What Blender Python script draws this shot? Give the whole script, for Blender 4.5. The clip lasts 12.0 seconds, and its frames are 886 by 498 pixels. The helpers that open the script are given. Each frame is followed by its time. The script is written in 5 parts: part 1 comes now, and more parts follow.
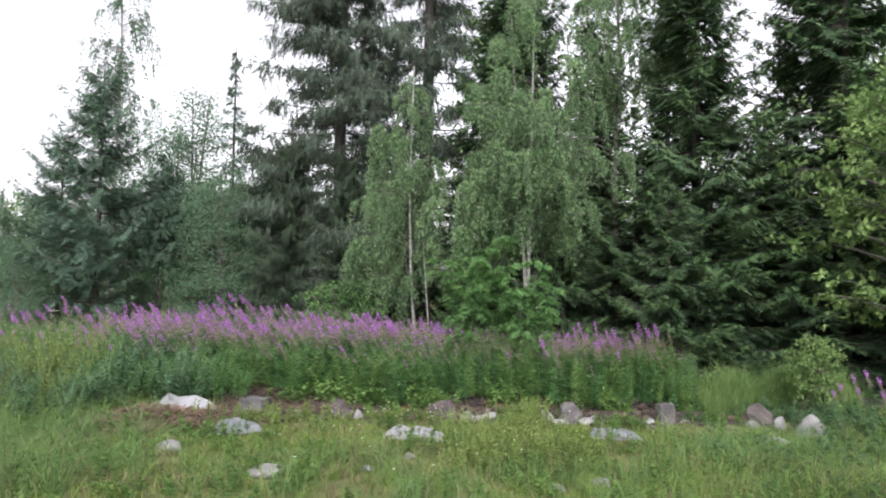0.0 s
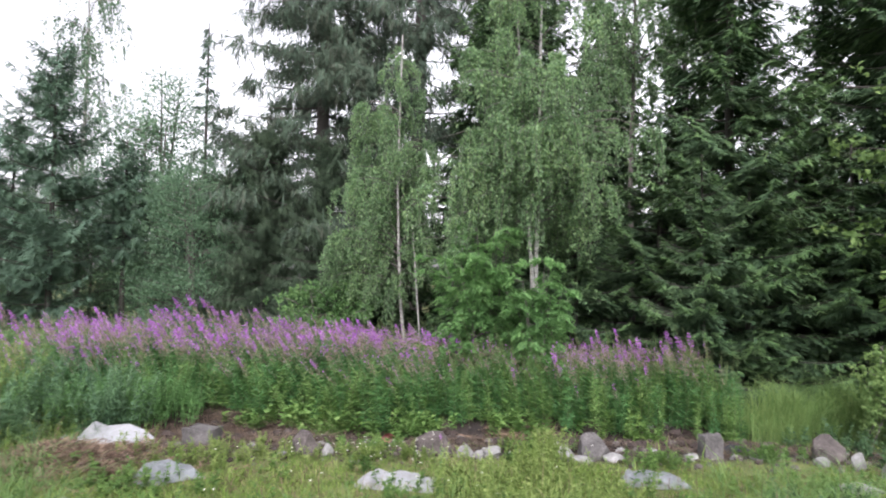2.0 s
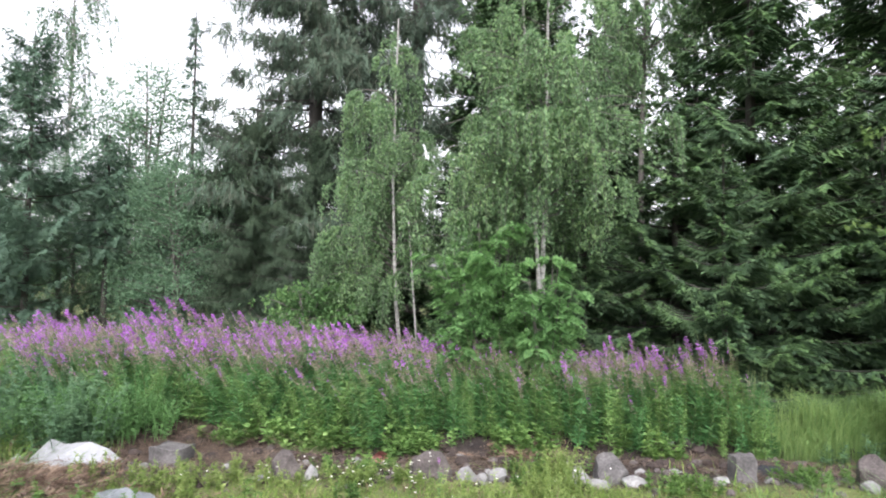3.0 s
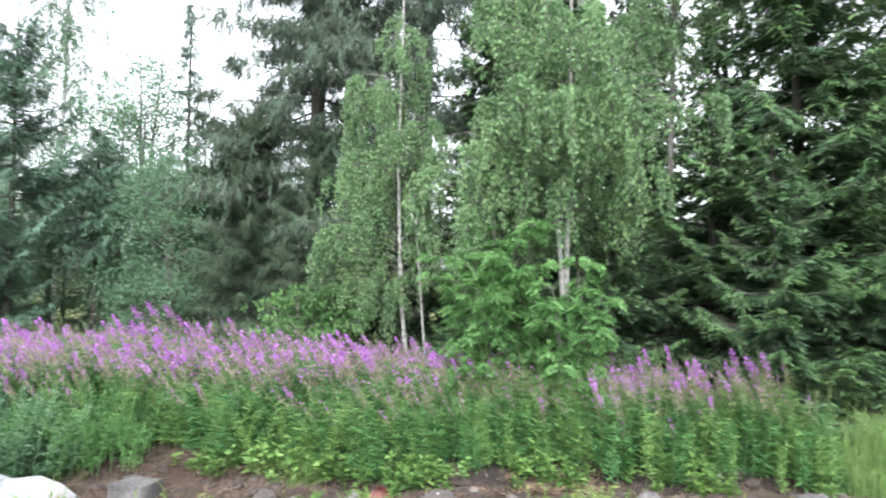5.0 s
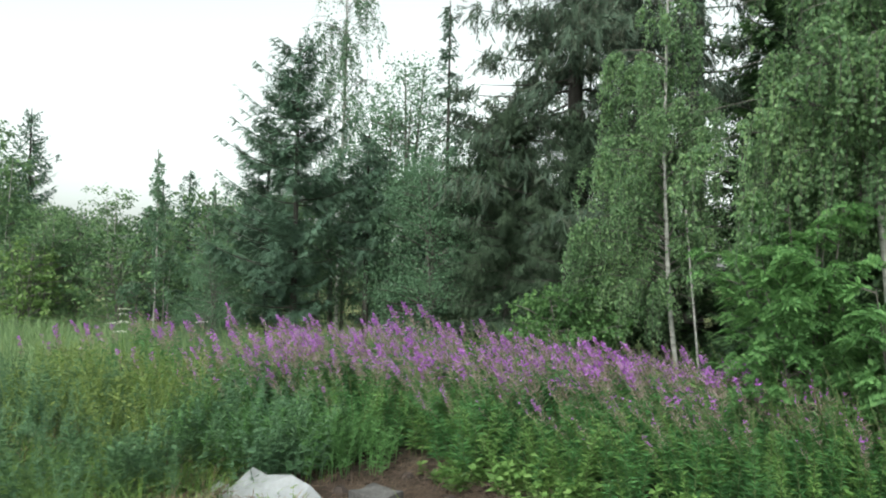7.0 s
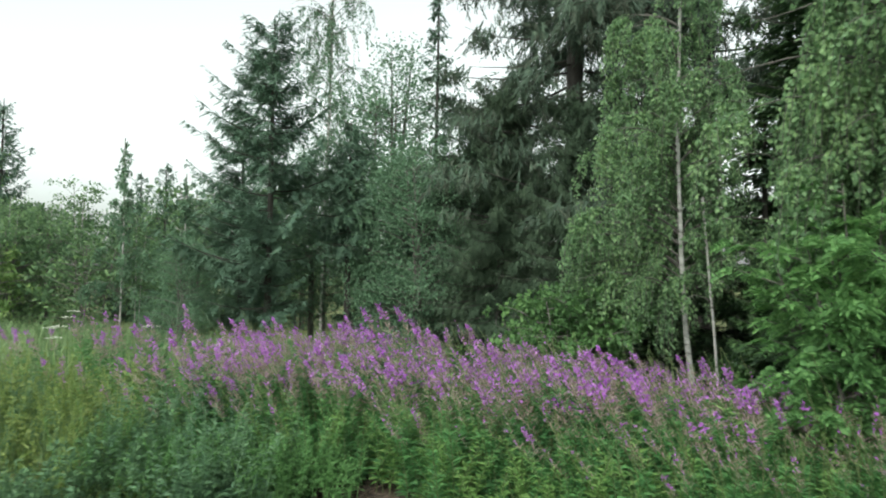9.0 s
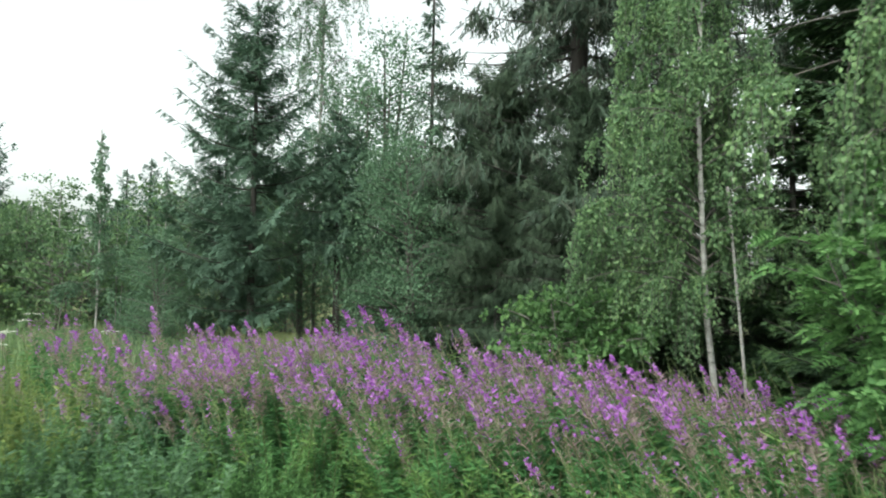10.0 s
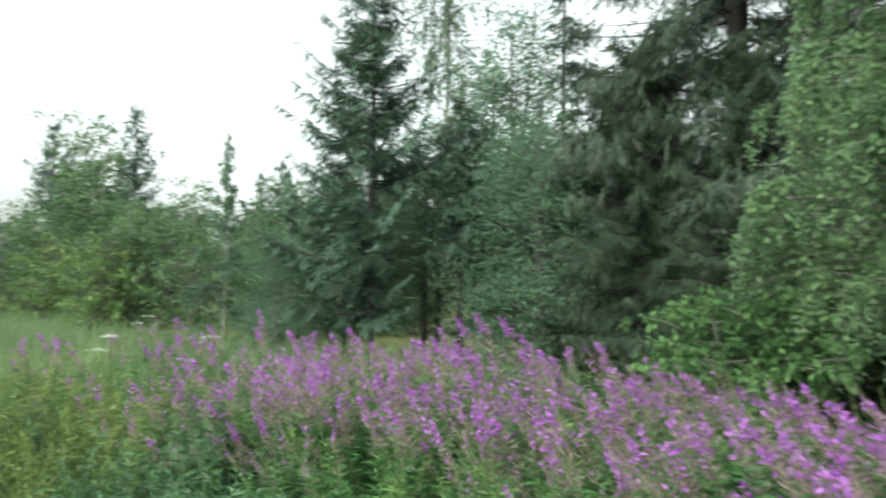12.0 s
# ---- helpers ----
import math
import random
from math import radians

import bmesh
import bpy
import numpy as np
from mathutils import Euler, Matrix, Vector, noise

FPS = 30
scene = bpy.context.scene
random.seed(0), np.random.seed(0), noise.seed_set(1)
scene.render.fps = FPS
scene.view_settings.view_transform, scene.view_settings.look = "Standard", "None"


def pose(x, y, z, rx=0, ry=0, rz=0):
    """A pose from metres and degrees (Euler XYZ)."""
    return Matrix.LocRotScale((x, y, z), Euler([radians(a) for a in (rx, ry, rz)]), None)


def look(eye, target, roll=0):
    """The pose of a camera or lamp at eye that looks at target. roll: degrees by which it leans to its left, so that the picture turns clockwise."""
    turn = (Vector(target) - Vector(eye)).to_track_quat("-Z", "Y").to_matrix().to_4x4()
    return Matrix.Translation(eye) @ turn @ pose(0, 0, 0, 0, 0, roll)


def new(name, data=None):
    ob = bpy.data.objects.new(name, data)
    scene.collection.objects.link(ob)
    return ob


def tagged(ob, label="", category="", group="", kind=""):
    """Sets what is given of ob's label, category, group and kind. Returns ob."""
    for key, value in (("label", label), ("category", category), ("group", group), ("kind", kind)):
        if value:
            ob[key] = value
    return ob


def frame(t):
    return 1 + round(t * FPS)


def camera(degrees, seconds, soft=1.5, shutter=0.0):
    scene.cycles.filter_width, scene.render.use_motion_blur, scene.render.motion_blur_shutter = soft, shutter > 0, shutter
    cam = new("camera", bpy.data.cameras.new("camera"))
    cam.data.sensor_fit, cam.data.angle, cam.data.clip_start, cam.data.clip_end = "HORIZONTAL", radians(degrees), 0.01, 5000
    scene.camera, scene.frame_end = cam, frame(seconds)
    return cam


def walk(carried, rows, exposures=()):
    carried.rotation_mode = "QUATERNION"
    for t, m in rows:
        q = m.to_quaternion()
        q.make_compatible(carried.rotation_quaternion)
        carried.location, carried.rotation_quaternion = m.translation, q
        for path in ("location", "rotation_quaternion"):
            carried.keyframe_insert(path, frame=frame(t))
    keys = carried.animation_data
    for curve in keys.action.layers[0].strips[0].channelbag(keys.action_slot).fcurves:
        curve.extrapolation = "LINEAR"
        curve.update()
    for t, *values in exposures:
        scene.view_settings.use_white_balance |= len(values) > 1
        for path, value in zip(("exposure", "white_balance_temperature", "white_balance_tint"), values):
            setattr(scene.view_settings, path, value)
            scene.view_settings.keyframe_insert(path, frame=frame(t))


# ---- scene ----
cam = camera(64.2, 12.0, soft=2.0, shutter=0.7)
PATH = [
    (0, (0.221, -0.437, 1.463), (0.165, 1.559, 1.565), 0.9),
    (0.5, (0.222, -0.251, 1.456), (0.168, 1.745, 1.557), 0.8),
    (1, (0.235, 0.142, 1.48), (0.182, 2.139, 1.577), 0.8),
    (1.5, (0.228, 0.663, 1.503), (0.181, 2.66, 1.599), 0.8),
    (2, (0.227, 1.113, 1.503), (0.182, 3.11, 1.599), 0.8),
    (2.5, (0.228, 1.488, 1.509), (0.184, 3.485, 1.605), 0.8),
    (3, (0.212, 1.812, 1.511), (0.171, 3.809, 1.608), 0.8),
    (3.2, (0.204, 1.918, 1.499), (0.165, 3.915, 1.599), 0.9),
    (4.8, (0.169, 2.666, 1.548), (0.122, 4.663, 1.647), 0.9),
    (5, (0.204, 2.717, 1.56), (0.131, 4.713, 1.656), 0.7),
    (5.5, (0.179, 2.859, 1.571), (-0.046, 4.844, 1.664), 0.7),
    (6, (0.174, 3.058, 1.577), (-0.287, 5.002, 1.665), 0.8),
    (6.5, (0.15, 3.236, 1.579), (-0.525, 5.117, 1.664), 0.9),
    (7, (0.165, 3.467, 1.566), (-0.63, 5.3, 1.65), 1.0),
    (9, (-0.089, 4.506, 1.561), (-0.879, 6.341, 1.643), 1.0),
    (9.5, (-0.21, 4.893, 1.552), (-1.001, 6.728, 1.635), 1.0),
    (10, (-0.334, 5.252, 1.551), (-1.123, 7.088, 1.635), 1.0),
    (10.5, (-0.443, 5.568, 1.55), (-1.236, 7.402, 1.634), 1.0),
    (11, (-0.537, 5.828, 1.554), (-1.36, 7.649, 1.638), 1.0),
    (11.5, (-0.617, 6.044, 1.564), (-1.558, 7.806, 1.644), 0.9),
    (12, (-0.693, 6.215, 1.559), (-1.818, 7.866, 1.639), 1.0),
]
walk(cam, [(t, look(eye, target, roll)) for t, eye, target, roll in PATH], [(0, 1.07, 6450, 16), (1.5, 1.18, 6400, 17), (3, 1.47, 6350, 14), (5, 1.88, 6200, 9), (6, 1.72, 6400, 0), (6.5, 1.22, 6480, -2), (7, 0.9, 6480, -3), (9, 0.88, 6480, -3), (10.5, 1.04, 6450, -2), (12, 1.1, 6450, -2)])

# ---- world and light ----
world = bpy.data.worlds.new("world")
scene.world = world
world.use_nodes = True
wn, wl = world.node_tree.nodes, world.node_tree.links
wn.clear()
sky = wn.new("ShaderNodeTexSky")
sky.sky_type, sky.sun_disc = "NISHITA", False
sky.sun_elevation, sky.sun_rotation = radians(44), radians(180)
sky.air_density, sky.dust_density = 1.0, 4.0
veil = wn.new("ShaderNodeHueSaturation")
veil.inputs["Saturation"].default_value = 0.15
back = wn.new("ShaderNodeBackground")
back.inputs["Strength"].default_value = 0.18
wout = wn.new("ShaderNodeOutputWorld")
wl.new(sky.outputs[0], veil.inputs["Color"])
wl.new(veil.outputs[0], back.inputs["Color"])
wl.new(back.outputs[0], wout.inputs["Surface"])

sun_data = bpy.data.lights.new("sun", "SUN")
sun_data.energy, sun_data.angle, sun_data.color = 0.5, radians(25), (1.0, 0.95, 0.9)
sun = new("sun", sun_data)
sun.matrix_world = look((0, -15, 14.5), (0, 0, 0))

# ---- materials ----


def base_mat(name, rough=0.7):
    m = bpy.data.materials.new(name)
    m.use_nodes = True
    nt = m.node_tree
    bsdf = nt.nodes["Principled BSDF"]
    bsdf.inputs["Roughness"].default_value = rough
    return m, nt, bsdf


def ramp(nt, stops):
    r = nt.nodes.new("ShaderNodeValToRGB")
    els = r.color_ramp.elements
    while len(els) < len(stops):
        els.new(0.5)
    for e, (p, c) in zip(els, stops):
        e.position, e.color = p, (*c, 1)
    return r


def noise_tex(nt, scale, detail=4.0, stretch=None, coord="Object"):
    tc = nt.nodes.new("ShaderNodeTexCoord")
    n = nt.nodes.new("ShaderNodeTexNoise")
    n.inputs["Scale"].default_value, n.inputs["Detail"].default_value = scale, detail
    if stretch:
        mp = nt.nodes.new("ShaderNodeMapping")
        mp.inputs["Scale"].default_value = stretch
        nt.links.new(tc.outputs[coord], mp.inputs[0])
        nt.links.new(mp.outputs[0], n.inputs["Vector"])
    else:
        nt.links.new(tc.outputs[coord], n.inputs["Vector"])
    return n


def leaf_mat(name, dark, mid, light, through_part=0.3, rough=0.5, patch=1.2):
    """Foliage: each leaf has its own shade, with larger patches over the crown."""
    m, nt, bsdf = base_mat(name, rough)
    geo = nt.nodes.new("ShaderNodeNewGeometry")
    n = noise_tex(nt, patch, 2.0)
    add = nt.nodes.new("ShaderNodeMath")
    add.operation = "MULTIPLY_ADD"
    add.inputs[1].default_value = 0.6
    nt.links.new(geo.outputs["Random Per Island"], add.inputs[0])
    half = nt.nodes.new("ShaderNodeMath")
    half.operation = "MULTIPLY_ADD"
    half.inputs[1].default_value, half.inputs[2].default_value = 0.9, -0.25
    nt.links.new(n.outputs["Fac"], half.inputs[0])
    nt.links.new(half.outputs[0], add.inputs[2])
    r = ramp(nt, [(0.1, dark), (0.5, mid), (0.95, light)])
    nt.links.new(add.outputs[0], r.inputs[0])
    nt.links.new(r.outputs[0], bsdf.inputs["Base Color"])
    bsdf.inputs["Specular IOR Level"].default_value = 0.18
    tr = nt.nodes.new("ShaderNodeBsdfTranslucent")
    nt.links.new(r.outputs[0], tr.inputs["Color"])
    mix = nt.nodes.new("ShaderNodeMixShader")
    mix.inputs[0].default_value = through_part
    nt.links.new(bsdf.outputs[0], mix.inputs[1])
    nt.links.new(tr.outputs[0], mix.inputs[2])
    nt.links.new(mix.outputs[0], nt.nodes["Material Output"].inputs["Surface"])
    return m


def rough_mat(name, stops, scale=8.0, bump=0.4, fine=40.0, rough=0.85, stretch=None):
    """Bark, stone and soil: two scales of noise in colour and relief."""
    m, nt, bsdf = base_mat(name, rough)
    a, b = noise_tex(nt, scale, 6.0, stretch), noise_tex(nt, fine, 5.0, stretch)
    mx = nt.nodes.new("ShaderNodeMath")
    mx.operation = "MULTIPLY_ADD"
    mx.inputs[1].default_value = 0.4
    nt.links.new(b.outputs["Fac"], mx.inputs[0])
    hf = nt.nodes.new("ShaderNodeMath")
    hf.operation = "MULTIPLY"
    hf.inputs[1].default_value = 0.6
    nt.links.new(a.outputs["Fac"], hf.inputs[0])
    nt.links.new(hf.outputs[0], mx.inputs[2])
    r = ramp(nt, stops)
    nt.links.new(mx.outputs[0], r.inputs[0])
    nt.links.new(r.outputs[0], bsdf.inputs["Base Color"])
    bp = nt.nodes.new("ShaderNodeBump")
    bp.inputs["Strength"].default_value, bp.inputs["Distance"].default_value = bump, 0.02
    nt.links.new(mx.outputs[0], bp.inputs["Height"])
    nt.links.new(bp.outputs[0], bsdf.inputs["Normal"])
    return m


M_BIRCH = leaf_mat("birch_leaf", (0.08, 0.142, 0.074), (0.158, 0.262, 0.13), (0.27, 0.405, 0.185), 0.42)
M_ROWAN = leaf_mat("bush_leaf", (0.08, 0.17, 0.064), (0.14, 0.28, 0.10), (0.23, 0.41, 0.15), 0.42)
M_WILLOW = leaf_mat("willow_leaf", (0.048, 0.10, 0.038), (0.088, 0.175, 0.062), (0.165, 0.28, 0.10), 0.33)
M_EDGELEAF = leaf_mat("yellow_green_willow_leaf", (0.085, 0.15, 0.05), (0.155, 0.25, 0.085), (0.28, 0.39, 0.15), 0.4)
M_ALDER = leaf_mat("alder_leaf", (0.068, 0.125, 0.08), (0.118, 0.205, 0.124), (0.185, 0.30, 0.175), 0.35)
M_FARLEAF = leaf_mat("sunlit_alder_leaf", (0.056, 0.104, 0.058), (0.116, 0.195, 0.094), (0.215, 0.325, 0.135), 0.35, 0.5, 0.5)
M_NEEDLE = leaf_mat("spruce_needle", (0.034, 0.064, 0.037), (0.061, 0.11, 0.056), (0.125, 0.20, 0.09), 0.15, 0.7)
M_NEEDLE_TIP = leaf_mat("fresh_spruce_tip", (0.056, 0.11, 0.047), (0.1, 0.18, 0.072), (0.16, 0.262, 0.102), 0.2)
M_NEEDLE_OLD = leaf_mat("old_spruce_needle", (0.042, 0.066, 0.049), (0.072, 0.106, 0.077), (0.112, 0.155, 0.108), 0.1, 0.75)
# brownish needle with the shade under taller trees put into its dark colour
M_NEEDLE_SHADE = leaf_mat("shaded_brownish_needle", (0.028, 0.047, 0.030), (0.050, 0.078, 0.048), (0.085, 0.12, 0.072), 0.1, 0.75)
M_NEEDLE_BLUE = leaf_mat("grey_green_needle", (0.07, 0.12, 0.09), (0.104, 0.172, 0.12), (0.14, 0.22, 0.15), 0.2, 0.75)
M_FIRELEAF = leaf_mat("fireweed_leaf", (0.05, 0.125, 0.05), (0.082, 0.205, 0.07), (0.155, 0.325, 0.11), 0.33)
M_FIRESTEM = leaf_mat("fireweed_stem", (0.10, 0.105, 0.05), (0.115, 0.15, 0.065), (0.14, 0.20, 0.085), 0.1)
M_FLOWER = leaf_mat("fireweed_flower", (0.27, 0.08, 0.38), (0.395, 0.14, 0.51), (0.53, 0.27, 0.62), 0.35)
M_POD = leaf_mat("fireweed_pod", (0.21, 0.155, 0.145), (0.34, 0.255, 0.25), (0.45, 0.37, 0.33), 0.4)
M_GRASS = leaf_mat("meadow_grass", (0.08, 0.145, 0.032), (0.15, 0.235, 0.052), (0.30, 0.35, 0.12), 0.3, 0.55, 0.6)
M_LONGGRASS = leaf_mat("long_meadow_grass", (0.07, 0.14, 0.048), (0.12, 0.215, 0.072), (0.22, 0.33, 0.115), 0.3, 0.55, 0.8)
M_SEDGE = leaf_mat("tall_sedge", (0.10, 0.18, 0.06), (0.165, 0.265, 0.088), (0.27, 0.375, 0.14), 0.33)
M_FIRESHOOT = leaf_mat("light_fireweed_leaf", (0.10, 0.18, 0.055), (0.15, 0.27, 0.08), (0.25, 0.38, 0.13), 0.35)
M_NEEDLE_BROWN = leaf_mat("browned_spruce_needle", (0.036, 0.046, 0.034), (0.062, 0.074, 0.056), (0.10, 0.115, 0.085), 0.1, 0.75)
M_WEED = leaf_mat("weed_leaf", (0.055, 0.115, 0.034), (0.092, 0.175, 0.047), (0.18, 0.28, 0.078), 0.3)
M_WEED_DARK = leaf_mat("nettle_leaf", (0.068, 0.135, 0.078), (0.11, 0.20, 0.108), (0.185, 0.30, 0.16), 0.3)
M_PALEGRASS = leaf_mat("pale_tall_grass", (0.10, 0.165, 0.08), (0.165, 0.25, 0.115), (0.27, 0.36, 0.18), 0.3, 0.55, 0.6)
M_YELLOWHERB = leaf_mat("yellow_green_herb", (0.10, 0.155, 0.042), (0.165, 0.235, 0.065), (0.28, 0.34, 0.125), 0.3)
M_DRY = leaf_mat("dry_grass", (0.07, 0.046, 0.035), (0.155, 0.105, 0.078), (0.32, 0.235, 0.175), 0.15, 0.6, 6.0)
M_TWIG = leaf_mat("dead_twig", (0.04, 0.028, 0.022), (0.095, 0.068, 0.054), (0.25, 0.195, 0.155), 0.0, 0.8)
M_WEED_DEEP = leaf_mat("deep_green_weed_leaf", (0.045, 0.09, 0.045), (0.072, 0.14, 0.065), (0.12, 0.21, 0.095), 0.3)
M_WHITEFLOWER = leaf_mat("white_flower", (0.6, 0.6, 0.52), (0.72, 0.72, 0.66), (0.8, 0.8, 0.76), 0.2)
M_SPRUCEBARK = rough_mat("spruce_bark", [(0.3, (0.024, 0.021, 0.019)), (0.55, (0.05, 0.045, 0.041)), (0.8, (0.095, 0.087, 0.08))], 6, 0.8, 45, 0.9, (1, 1, 0.35))
M_BIRCHBARK = rough_mat("birch_bark", [(0.36, (0.04, 0.037, 0.034)), (0.44, (0.22, 0.216, 0.205)), (0.8, (0.44, 0.432, 0.415))], 5, 0.3, 30, 0.7, (1, 1, 3.0))
M_GREYBARK = rough_mat("grey_bark", [(0.3, (0.06, 0.055, 0.05)), (0.6, (0.13, 0.12, 0.11)), (0.85, (0.22, 0.21, 0.19))], 6, 0.5, 40, 0.85, (1, 1, 0.4))
M_CLOD = rough_mat("earth_clod", [(0.3, (0.018, 0.013, 0.012)), (0.55, (0.042, 0.03, 0.026)), (0.8, (0.095, 0.07, 0.058))], 20, 0.6, 90, 0.95)
M_STONE = rough_mat("grey_stone", [(0.36, (0.035, 0.033, 0.033)), (0.5, (0.09, 0.084, 0.084)), (0.66, (0.165, 0.156, 0.156))], 5, 1.0, 60, 0.9)
M_STONE_RED = rough_mat("reddish_stone", [(0.36, (0.035, 0.029, 0.028)), (0.5, (0.086, 0.073, 0.07)), (0.66, (0.155, 0.135, 0.128))], 6, 1.0, 60, 0.9)
M_STONE_PALE = rough_mat("pale_stone", [(0.3, (0.10, 0.098, 0.096)), (0.5, (0.21, 0.208, 0.208)), (0.72, (0.36, 0.357, 0.357))], 5, 0.6, 50, 0.9)
M_PLASTIC = rough_mat("dirty_white_plastic", [(0.25, (0.15, 0.15, 0.152)), (0.45, (0.25, 0.255, 0.27)), (0.8, (0.35, 0.36, 0.385))], 4, 0.12, 30, 0.4)
M_FILM = rough_mat("pale_blue_plastic_film", [(0.25, (0.09, 0.095, 0.102)), (0.5, (0.155, 0.168, 0.182)), (0.8, (0.27, 0.293, 0.312))], 5, 0.15, 30, 0.4)
M_PINK = rough_mat("faded_red_plastic", [(0.3, (0.30, 0.11, 0.10)), (0.8, (0.44, 0.19, 0.17))], 10, 0.1, 40, 0.5)


def ground_mat():
    m, nt, bsdf = base_mat("ground_soil", 0.95)
    L = nt.links.new
    a, b, c = noise_tex(nt, 1.1, 5.0), noise_tex(nt, 4.0, 7.0), noise_tex(nt, 45.0, 5.0)
    soil = ramp(nt, [(0.38, (0.011, 0.008, 0.008)), (0.5, (0.032, 0.023, 0.020)), (0.66, (0.09, 0.064, 0.053))])
    turf = ramp(nt, [(0.3, (0.045, 0.055, 0.018)), (0.5, (0.10, 0.122, 0.035)), (0.72, (0.20, 0.19, 0.078))])
    mixn = nt.nodes.new("ShaderNodeMath")
    mixn.operation = "MULTIPLY_ADD"
    mixn.inputs[1].default_value = 0.45
    L(c.outputs["Fac"], mixn.inputs[0])
    hb = nt.nodes.new("ShaderNodeMath")
    hb.operation = "MULTIPLY"
    hb.inputs[1].default_value = 0.55
    L(b.outputs["Fac"], hb.inputs[0])
    L(hb.outputs[0], mixn.inputs[2])
    L(mixn.outputs[0], soil.inputs[0])
    L(mixn.outputs[0], turf.inputs[0])
    # bare earth in the dug strip, turf elsewhere, with a ragged border
    tc = nt.nodes.new("ShaderNodeTexCoord")
    sep = nt.nodes.new("ShaderNodeSeparateXYZ")
    L(tc.outputs["Object"], sep.inputs[0])
    dist = nt.nodes.new("ShaderNodeMath")
    dist.operation = "SUBTRACT"
    dist.inputs[1].default_value = 8.4
    L(sep.outputs["Y"], dist.inputs[0])
    ab = nt.nodes.new("ShaderNodeMath")
    ab.operation = "ABSOLUTE"
    L(dist.outputs[0], ab.inputs[0])
    ragged = nt.nodes.new("ShaderNodeMath")
    ragged.operation = "MULTIPLY_ADD"
    ragged.inputs[1].default_value = 1.6
    L(a.outputs["Fac"], ragged.inputs[0])
    L(ab.outputs[0], ragged.inputs[2])
    edge = nt.nodes.new("ShaderNodeMapRange")
    edge.inputs["From Min"].default_value, edge.inputs["From Max"].default_value = 1.65, 2.05
    L(ragged.outputs[0], edge.inputs["Value"])
    mx = nt.nodes.new("ShaderNodeMix")
    mx.data_type = "RGBA"
    L(edge.outputs[0], mx.inputs["Factor"])
    L(soil.outputs[0], mx.inputs["A"])
    L(turf.outputs[0], mx.inputs["B"])
    L(mx.outputs["Result"], bsdf.inputs["Base Color"])
    bp = nt.nodes.new("ShaderNodeBump")
    bp.inputs["Strength"].default_value, bp.inputs["Distance"].default_value = 0.8, 0.04
    L(mixn.outputs[0], bp.inputs["Height"])
    L(bp.outputs[0], bsdf.inputs["Normal"])
    return m


M_GROUND = ground_mat()

# ---- mesh helpers ----


def unit(v):
    return v / np.maximum(np.linalg.norm(v, axis=-1, keepdims=True), 1e-9)


def leaf_quads(c, d, n, length, width, fold=0.2, belly=0.45):
    """Pointed leaves: base c, axis d, face towards n; one folded quad each."""
    d = unit(d)
    s = unit(np.cross(d, n))
    u = np.cross(s, d)
    L, W = np.reshape(length, (-1, 1)), np.reshape(width, (-1, 1))
    mid = c + d * L * belly + u * W * fold
    return np.stack([c, mid + s * W / 2, c + d * L, mid - s * W / 2], 1)


